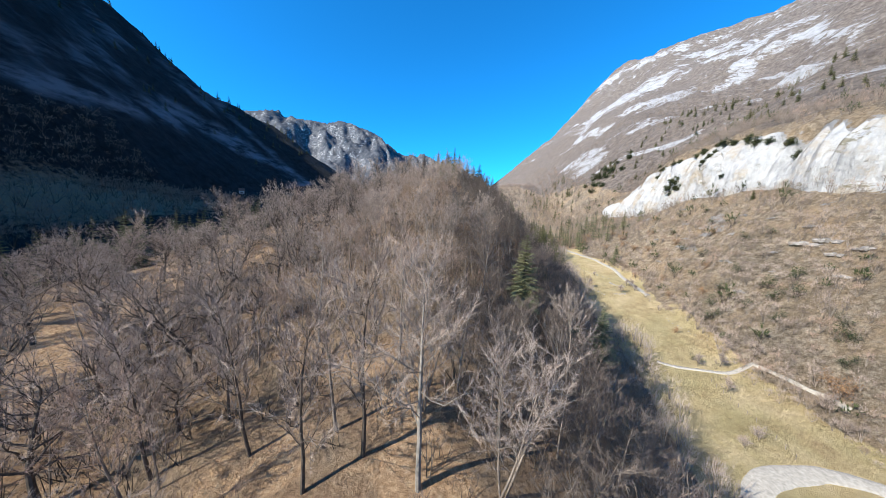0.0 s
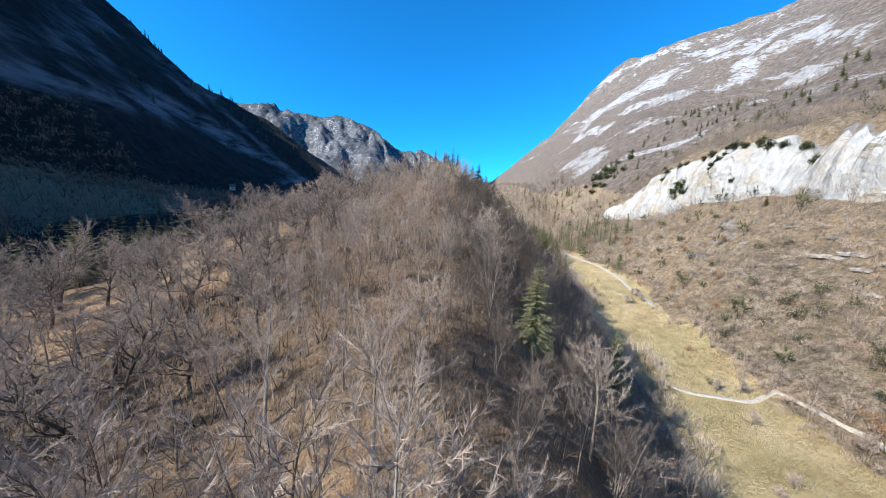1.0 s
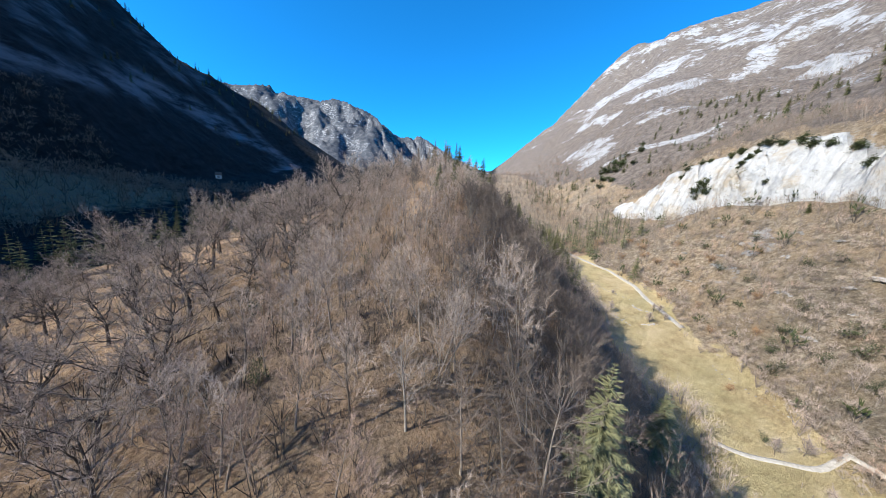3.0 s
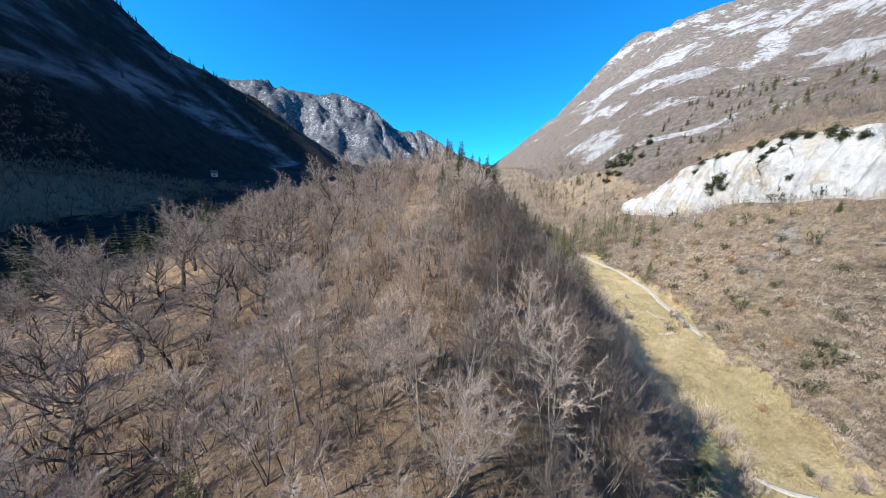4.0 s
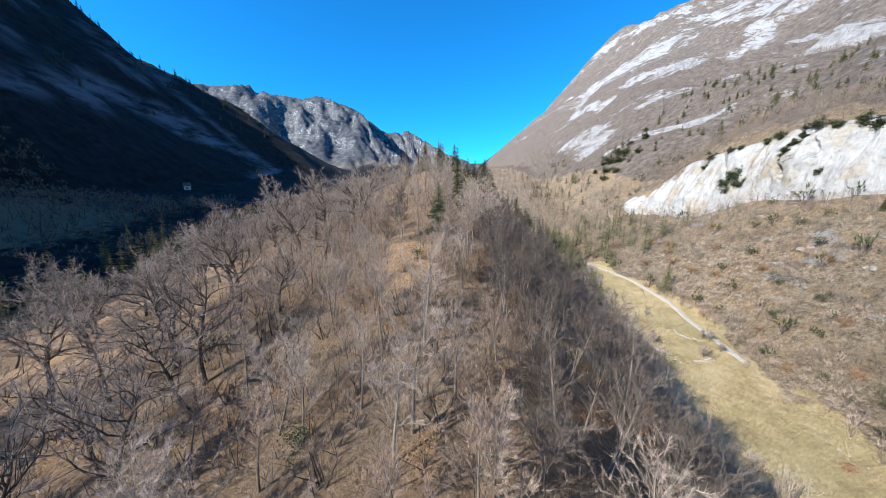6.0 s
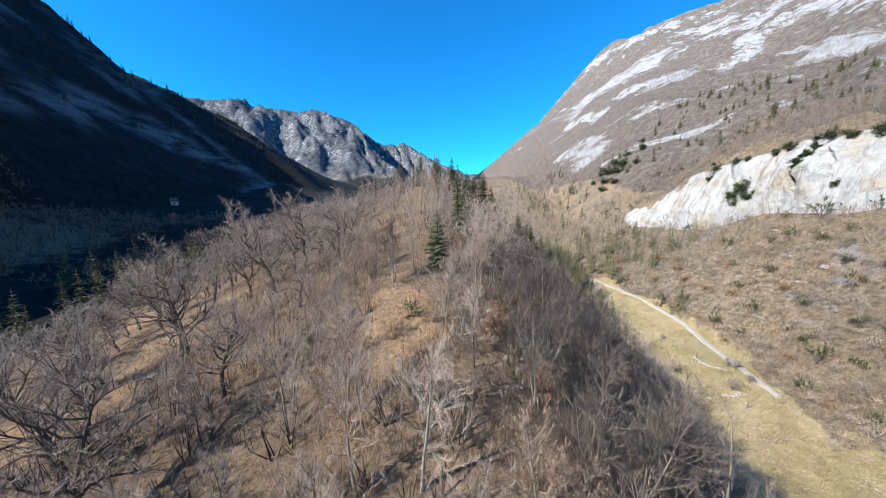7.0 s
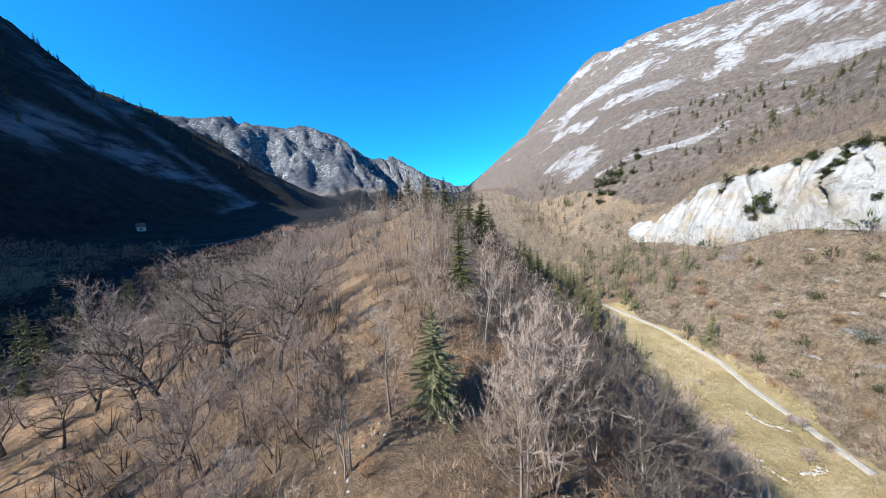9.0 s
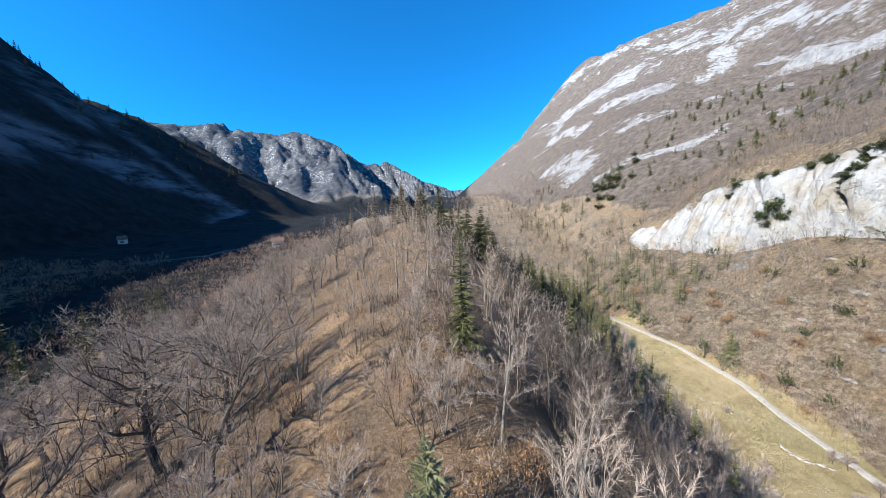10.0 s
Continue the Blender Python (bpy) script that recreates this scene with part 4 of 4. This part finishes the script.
spruce_wood("spruce_wood", "dark spruces low on the shaded flank", spots, 13.5, 2.7, NEEDLES_DARK)
spots = scatter(-128, -88, 60, 215, 6.5, rng)
spruce_wood("spruce_wood", "dark spruces below the terrace edge", spots[rng.uniform(size=len(spots)) < 0.6], 12.0, 2.6, NEEDLES_DARK)
spots = np.concatenate([np.stack([rng.uniform(-790, -320, 120), rng.uniform(600, 730, 120)], 1), np.stack([rng.uniform(-640, -300, 30), rng.uniform(400, 600, 30)], 1)])
spruce_wood("spruce_wood", "dark spruces on the shaded mountain", spots, 12.5, 3.4, NEEDLES_DARK, 0.33)
spots = np.stack([rng.uniform(120, 235, 110), rng.uniform(330, 620, 110)], 1)
spots = spots[np.abs(spots[:, 0] - LANE_X(spots[:, 1])) < 34]
spruce_wood("spruce_wood", "dark spruces at the head of the side valley", spots, 11.0, 2.8, NEEDLES_DARK, 0.33)
spots = np.stack([rng.uniform(205, 340, 150), rng.uniform(190, 430, 150)], 1)
spruce_wood("spruce_wood", "green pines on the upper slope", spots, 8.0, 2.6, NEEDLES_DARK, 0.3)


def leafy_bush(name, tall, wide, material, label, group, count=420, size=0.32):
    """A rounded bush of short stems and separate leaves."""
    bush = thing(name, label, "bush", group)
    d = rng.normal(size=(14, 3)) * 0.5 + np.array([0, 0, 0.7])
    link_mesh("woody_base", [(*spikes(np.zeros((14, 3)) - np.array([0, 0, 0.3]), d * np.array([wide, wide, tall]) * 0.8, 0.05), 0)], [BARK_DARK], bush)
    lump = rng.normal(size=(9, 3)) * np.array([0.3, 0.3, 0.22]) * np.array([wide, wide, tall]) + np.array([0, 0, 0.55 * tall])
    p = lump[rng.integers(9, size=count)] + rng.normal(size=(count, 3)) * np.array([0.17, 0.17, 0.14]) * np.array([wide, wide, tall])
    p[:, 2] = np.maximum(p[:, 2], 0.05)
    link_mesh("foliage", [(*leaves(p, size, rng), 0)], [material], bush)
    return bush


cliff_bushes = [leafy_bush("evergreen_bush", 5.0, 5.0, GREEN_LEAF, "dark evergreen bush growing on the pale cliff", "bushes on the cliff", 700, 0.8) for _ in range(2)]
# the last eleven, y 191 to 198, are added to darken the sunlit cleft
for y, s, scale in ((216, 0.42, 1.15), (219.5, 0.36, 0.8), (213.5, 0.30, 0.75), (218, 0.24, 0.6), (238, 0.93, 0.9), (241, 0.88, 0.6), (211, 0.95, 0.7), (205, 0.92, 0.55), (207, 0.98, 0.6), (173, 0.9, 0.9), (177, 0.95, 0.7), (195, 0.62, 0.6), (193, 0.72, 0.5), (196, 0.86, 0.6), (190, 0.97, 0.8), (184, 0.93, 0.7), (181, 0.3, 0.5), (228, 0.97, 0.6), (222, 0.97, 0.5), (166, 0.8, 0.7), (158, 0.9, 0.8), (150, 0.75, 0.7), (197, 0.5, 0.22), (196.6, 0.56, 0.28), (196.2, 0.64, 0.26), (195.6, 0.7, 0.34), (196, 0.77, 0.3), (195.2, 0.83, 0.36), (195.6, 0.9, 0.4), (194.6, 0.95, 0.45), (192.5, 0.8, 0.3), (191.5, 0.84, 0.26), (198, 0.44, 0.2)):
    fx, fz = cliff_at(np.array([float(y)]), np.array([s]))
    plant(cliff_bushes, float(fx[0]) - 0.2, y, scale, z=float(fz[0]) - 1.2 * scale)
for x, y, scale in ((188, 384, 1.0), (184, 396, 0.7), (204, 386, 1.1), (196, 402, 0.8), (214, 393, 1.0), (226, 408, 0.9), (181, 372, 0.8), (203, 412, 0.8), (236, 396, 0.9), (247, 412, 0.7), (219, 378, 0.7), (192, 372, 0.9), (210, 400, 1.1), (199, 393, 1.0)):
    plant(cliff_bushes, x, y, scale * 1.3)
dry_bushes = [leafy_bush("dry_leaved_bush", tall, wide, DRY_LEAF, "young beech still holding dry brown leaves", "dry-leaved bushes", 620, 0.16) for tall, wide in ((4.5, 3.0), (3.2, 2.6))]
for x, y, scale in ((-8, 84, 0.9), (-10.5, 88, 0.8), (3, 92, 1.2), (4.5, 96, 1.1), (20.3, 82.5, 1.3), (22, 80, 1.0), (-4, 66, 0.8), (-14, 60, 0.7), (-6, 92, 0.7), (2, 112, 1.0), (6, 115, 0.9), (-9, 97, 0.6), (-3, 71, 0.7), (24, 104, 0.9), (-11, 112, 0.7), (-8, 118, 0.6), (-13, 122, 0.7), (-6, 103, 0.5), (12, 78, 0.8), (14, 84, 0.7), (9, 100, 0.9), (11, 104, 0.7), (7, 89, 0.8), (16, 110, 0.8), (-1, 99, 0.6), (-10, 91, 0.9), (-11.5, 95, 0.8), (-9.5, 86, 0.9), (-12, 89, 0.7), (-13, 99, 0.6), (-2.5, 94, 0.8), (-1.5, 90, 0.9)):
    plant(dry_bushes, x, y, scale)
lane_bushes = [leafy_bush("dry_leaved_bush", 5.5, 4.6, DRY_LEAF, "rounded tree holding orange-brown dry leaves beside the meadow", "dry-leaved trees by the meadow", 900, 0.34)]
for x, y, scale in ((97.4, 67.2, 1.0), (126, 208, 0.9), (122, 199, 0.8), (130, 213, 0.7), (112, 236, 1.0), (118, 243, 1.1), (111, 178, 0.55), (109, 165, 0.5), (87.3, 105.5, 0.4), (112, 147, 0.5), (103, 131, 0.5), (121, 187, 0.7), (124, 178, 0.6), (131, 166, 0.6), (117, 212, 0.8), (128, 224, 0.8), (138, 152, 0.6), (119, 132, 0.5), (133, 190, 0.6), (145, 205, 0.6), (109, 121, 0.5)):
    plant(lane_bushes, x, y, scale)
green_bushes = [leafy_bush("evergreen_shrub", 2.6, 2.4, GREEN_LEAF, "green evergreen shrub among bare stems", "evergreen shrubs", 420, 0.2)]
for x, y, scale in ((27.6, 80.4, 1.4), (-25, 66, 0.9), (-12, 74, 0.8), (-28, 88, 1.2), (102, 108, 1.6), (112, 116, 1.8), (118, 96, 1.7), (108, 92, 1.4), (121, 120, 1.5), (-4.5, 95, 0.8), (104, 72, 1.3), (-16, 52, 0.7), (81, 89.8, 0.9), (106.4, 113.6, 1.7), (109.5, 76.7, 1.8), (113, 80, 1.4), (101, 110, 1.2), (117, 148, 1.5), (128, 158, 1.6), (36, 64, 1.6), (33, 70, 1.3), (115, 100, 1.8), (119, 106, 1.9), (124, 102, 1.6), (110, 104, 1.5), (134, 132, 1.6), (140, 127, 1.5), (126, 143, 1.5), (144, 160, 1.7), (136, 176, 1.5), (150, 172, 1.8), (147, 186, 1.6), (120, 155, 1.3)):
    plant(green_bushes, x, y, scale)


# ---- lane, paths and walls in the valley ----
def ribbon(name, points, width, material, label, category, lift=0.12):
    """A strip of beaten ground that follows the land, with soft uneven edges and a sloping rim."""
    p = np.array(points, float)
    seg = np.r_[0, np.cumsum(np.hypot(*np.diff(p, axis=0).T))]
    t = np.arange(0, seg[-1], 0.8)
    x, y = np.interp(t, seg, p[:, 0]), np.interp(t, seg, p[:, 1])
    for _ in range(8):
        x[1:-1], y[1:-1] = (x[:-2] + 2 * x[1:-1] + x[2:]) / 4, (y[:-2] + 2 * y[1:-1] + y[2:]) / 4
    dx, dy = np.gradient(x), np.gradient(y)
    n = np.hypot(dx, dy)
    nx, ny = -dy / n, dx / n
    cols = []
    for k, (off, up) in enumerate(((-0.62, -0.3), (-0.5, 1), (-0.2, 1.1), (0.2, 1.1), (0.5, 1), (0.62, -0.3))):
        w = width * off * (1 + 0.35 * fbm(t, t * 0, 6, 3, 50 + k))
        cx, cy = x + nx * w, y + ny * w
        cols.append(np.stack([cx, cy, height(cx, cy) + lift * up], 1))
    v = np.stack(cols, 1)
    i = np.arange(v.shape[0] * 6).reshape(-1, 6)
    f = np.stack([i[:-1, :-1], i[:-1, 1:], i[1:, 1:], i[1:, :-1]], -1).reshape(-1, 4)
    return tagged(link_mesh(name, [(v.reshape(-1, 3), f, 0)], [material], smooth=True), label, category, kind="structure")


ribbon("lane", ((94, 236), (99, 224), (105, 203), (106, 180), (103.5, 168), (101.5, 156), (99.5, 144), (98.5, 137)), 1.8, GRAVEL, "pale gravel lane along the foot of the slope", "lane", 0.14)
ribbon("path", ((69, 89), (72, 86.4), (79.4, 84.6), (85.7, 82.6), (91, 84), (95, 84.5)), 1.1, GRAVEL, "narrow pale path across the dry meadow", "path", 0.15)
ribbon("path", ((94, 84.4), (95.2, 78), (95.7, 72), (97, 64)), 0.9, GRAVEL, "narrow pale path up to the slope", "path", 0.15)
ribbon("road", ((52, 38), (54, 44), (59, 49.5), (66.5, 51.8), (75, 52), (80.5, 50.5), (86, 47), (94, 40)), 3.4, GRAVEL, "curved pale gravel road at the foot of the ridge", "road", 0.15)
ribbon("road", ((-250, 240), (-235, 255), (-217, 275), (-212, 300), (-200, 325), (-180, 340), (-156, 355), (-130, 380)), 3.6, ROAD_GREY, "grey road in the shaded valley", "road", 0.2)


def stone_mesh():
    bm = bmesh.new()
    bmesh.ops.create_icosphere(bm, subdivisions=1, radius=0.5)
    for v in bm.verts:
        v.co *= 1 + 0.35 * noise.noise(v.co * 2.3 + Vector((len(bpy.data.meshes), 0, 0)))
        v.co.z *= 0.7
    me = bpy.data.meshes.new("stone")
    bm.to_mesh(me)
    bm.free()
    me.materials.append(STONE)
    return me


stone_kinds = [stone_mesh() for _ in range(4)]


def dry_wall(points, label, step_m=0.9, size=0.9):
    """A tumbled line of field stones."""
    p = np.array(points, float)
    seg = np.r_[0, np.cumsum(np.hypot(*np.diff(p, axis=0).T))]
    x0, y0 = p[0]
    wall = tagged(new("stone_wall"), label, "wall", "tumbled walls on the meadow")
    wall.location = (x0, y0, spot(x0, y0))
    for t in np.arange(0, seg[-1], step_m):
        x, y = np.interp(t, seg, p[:, 0]) + rng.normal() * 0.3, np.interp(t, seg, p[:, 1]) + rng.normal() * 0.3
        s = size * rng.uniform(0.5, 1.2)
        stone = new("stone", stone_kinds[int(rng.integers(4))])
        stone.parent = wall
        stone.matrix_basis = Matrix.LocRotScale((x - x0, y - y0, spot(x, y) + 0.1 * s - wall.location.z), Euler((0, 0, rng.uniform(0, 6))), (s * 1.3, s, s * 0.8))


dry_wall(((84.8, 184), (88.8, 174), (94.2, 164)), "line of pale field stones across the dry grass", 1.1, 0.6)
dry_wall(((91.6, 158.6), (91.2, 155.3), (92.3, 153.4), (95.6, 150.8)), "tumbled pale stone wall on the meadow", 0.5, 0.9)
dry_wall(((84, 140.3), (86, 140), (90, 140.4)), "short tumbled pale stone wall", 0.4, 0.8)
dry_wall(((76.5, 158), (76.3, 151), (78, 144), (79, 139.5)), "stones along the lower edge of the meadow", 0.8, 0.7)
dry_wall(((91, 116), (92, 108), (93, 100), (93.5, 93)), "stones along the upper edge of the meadow", 1.3, 0.5)
dry_wall(((-6, 95), (-7.5, 98), (-6, 101), (-8, 104), (-5, 106), (-9, 110)), "pale rocks breaking through the bare soil of the crest", 0.8, 0.24)


def make_outcrop(rng):
    """Low slabs of bedrock, broken into blocks that dip with the slope."""
    outcrop = thing("rock_outcrop", "grey limestone outcrop breaking through the scrub slope", "rock", "outcrops on the slope")
    for k in range(6):
        bm = bmesh.new()
        size = Vector((rng.uniform(0.5, 1.1), rng.uniform(0.7, 1.6), rng.uniform(0.3, 0.7)))
        at = Vector((rng.uniform(-1.3, 1.3), rng.uniform(-3.0, 3.0), rng.uniform(-0.2, 0.3)))
        for v in bmesh.ops.create_icosphere(bm, subdivisions=2, radius=1.0)["verts"]:
            c = Vector([math.copysign(abs(a) ** 0.6, a) for a in v.co]) * (1 + 0.5 * noise.noise(v.co * 1.7 + at * 3))
            v.co = Vector((c.x * size.x, c.y * size.y, c.z * size.z)) + at
        me = bpy.data.meshes.new("slab")
        bm.to_mesh(me)
        bm.free()
        me.materials.append(ROCK)
        new("slab", me).parent = outcrop
    return outcrop


outcrops = [make_outcrop(rng) for _ in range(3)]
for x, y, scale in ((139.5, 106.9, 1.3), (137.8, 110.8, 1.1), (138.3, 98.1, 1.4), (136, 102, 1.0), (142.6, 162.3, 0.8), (114.7, 110.7, 0.6), (127.7, 93.7, 0.8), (131, 100, 0.7), (144, 118, 1.0), (133, 120, 0.7), (124, 128, 0.7), (147, 135, 0.9), (138, 142, 0.8), (129, 150, 0.7), (135, 167, 0.8), (143, 176, 0.7), (131, 182, 0.6), (150, 150, 0.9), (121, 164, 0.5), (152, 190, 0.8), (141, 199, 0.6), (148, 90, 1.1), (145, 80, 1.2), (132, 84, 0.8), (127, 112, 0.6)):
    k = int(rng.integers(3))
    x, y = x + rng.normal() * 0.5, y + rng.normal() * 0.5
    m = pose(x, y, spot(x, y) - 0.1 * scale, 0, rng.uniform(-22, -12), rng.uniform(-25, 25))
    if outcrops[k].name not in used:
        used.add(outcrops[k].name)
        outcrops[k].matrix_basis = m
    else:
        copy_thing(outcrops[k], m).scale = (0.8 * scale, 0.8 * scale * rng.uniform(0.8, 1.4), scale * rng.uniform(0.6, 1.0))


def make_fence(points, label, rail="wire", thick=0.008):
    """Rough posts with two wires or poles."""
    fence = thing("field_fence", label, "fence")
    p = np.array(points, float)
    seg = np.r_[0, np.cumsum(np.hypot(*np.diff(p, axis=0).T))]
    t = np.arange(0, seg[-1], 2.4)
    x, y = np.interp(t, seg, p[:, 0]) + rng.normal(size=len(t)) * 0.1, np.interp(t, seg, p[:, 1])
    z = height(x, y)
    fence.location = (x[0], y[0], z[0])
    foot = np.stack([x - x[0], y - y[0], z - z[0]], 1)
    for f in foot:
        lean = np.array([rng.normal() * 0.06, rng.normal() * 0.06, 1.25])
        link_mesh("post", [(*frusta([f - [0, 0, 0.3]], [f + lean], [0.07], [0.055], 6), 0)], [BARK_GREY], fence)
    for up in (0.6, 1.05):
        link_mesh(rail, [(*frusta(foot[:-1] + [0, 0, up], foot[1:] + [0, 0, up], np.full(len(foot) - 1, thick), np.full(len(foot) - 1, thick * 0.9), 5), 0)], [BARK_GREY], fence)


make_fence(((77.5, 79), (76.3, 74.3), (75.6, 66), (74.7, 59), (73.5, 53)), "old wooden post fence across the dry meadow")
make_fence(((-79, 74), (-72.5, 75.2), (-66, 77), (-60, 78.5), (-55, 80.5)), "weathered pole fence along the edge of the oak terrace", "rail", 0.07)
meadow_trees = [make_bare_tree("field_tree", rng, 5.0, "oak", BARK_DARK, TWIG_GREY, "small leafless tree on the dry meadow", "trees on the meadow")]
for x, y, scale in ((77, 151.5, 1.0), (88.2, 141.8, 0.9), (97, 152, 0.7), (98, 150, 0.8), (96, 144, 0.7), (78, 75, 0.8), (93, 66, 1.0), (90, 60, 0.8), (96, 86, 1.0), (86, 86, 0.9), (80, 86.5, 0.8), (71, 60, 0.7), (66, 58, 0.6), (99, 118, 0.8), (93, 92, 0.9), (89, 170, 0.5)):
    plant(meadow_trees, x, y, scale)


# ---- houses in the left valley ----
def box(x0, x1, y0, y1, z0, z1):
    v = np.array([(x, y, z) for z in (z0, z1) for x, y in ((x0, y0), (x1, y0), (x1, y1), (x0, y1))], float)
    return v, np.array([(3, 2, 1, 0), (4, 5, 6, 7), (0, 1, 5, 4), (1, 2, 6, 5), (2, 3, 7, 6), (3, 0, 4, 7)])


def make_house(x, y, turn, length, label):
    house = thing("house", label, "house", "houses in the valley")
    house.matrix_basis = pose(x, y, spot(x, y), 0, 0, turn)
    l, w, h = length / 2, 0.42 * length, 4.2
    gable = np.array([(-l, -w, h), (-l, w, h), (-l, 0, h + 2.8), (l, -w, h), (l, w, h), (l, 0, h + 2.8)])
    link_mesh("wall", [(*box(-l, l, -w, w, -1.5, h), 0), (gable, np.array([(0, 2, 1), (3, 4, 5)]), 0)], [PLASTER], house)
    for sign in (-1, 1):
        top, low = np.array([0, 0, h + 3.0]), np.array([0, sign * (w + 0.8), h - 0.45])
        v = np.array([(sx * (l + 0.7), p[1], p[2] + dz) for dz in (0, 0.22) for sx, p in ((-1, top), (1, top), (1, low), (-1, low))])
        link_mesh("roof", [(v, np.array([(3, 2, 1, 0), (4, 5, 6, 7), (0, 1, 5, 4), (1, 2, 6, 5), (2, 3, 7, 6), (3, 0, 4, 7)]), 0)], [ROOF], house)
    for sx in np.linspace(-l + 2, l - 2, 4):
        for z in (1.0, 3.6):
            link_mesh("window", [(*box(sx - 0.5, sx + 0.5, -w - 0.04, -w + 0.1, z, z + 1.3), 0)], [GLASS], house)
    link_mesh("chimney", [(*box(1, 1.7, 1.2, 1.9, h + 1, h + 3.6), 0)], [PLASTER], house)


make_house(-269, 396, 30, 5.5, "white plastered farmhouse with a brown roof in the shaded valley")
make_house(-118, 362, 20, 9, "small white house among bare trees")
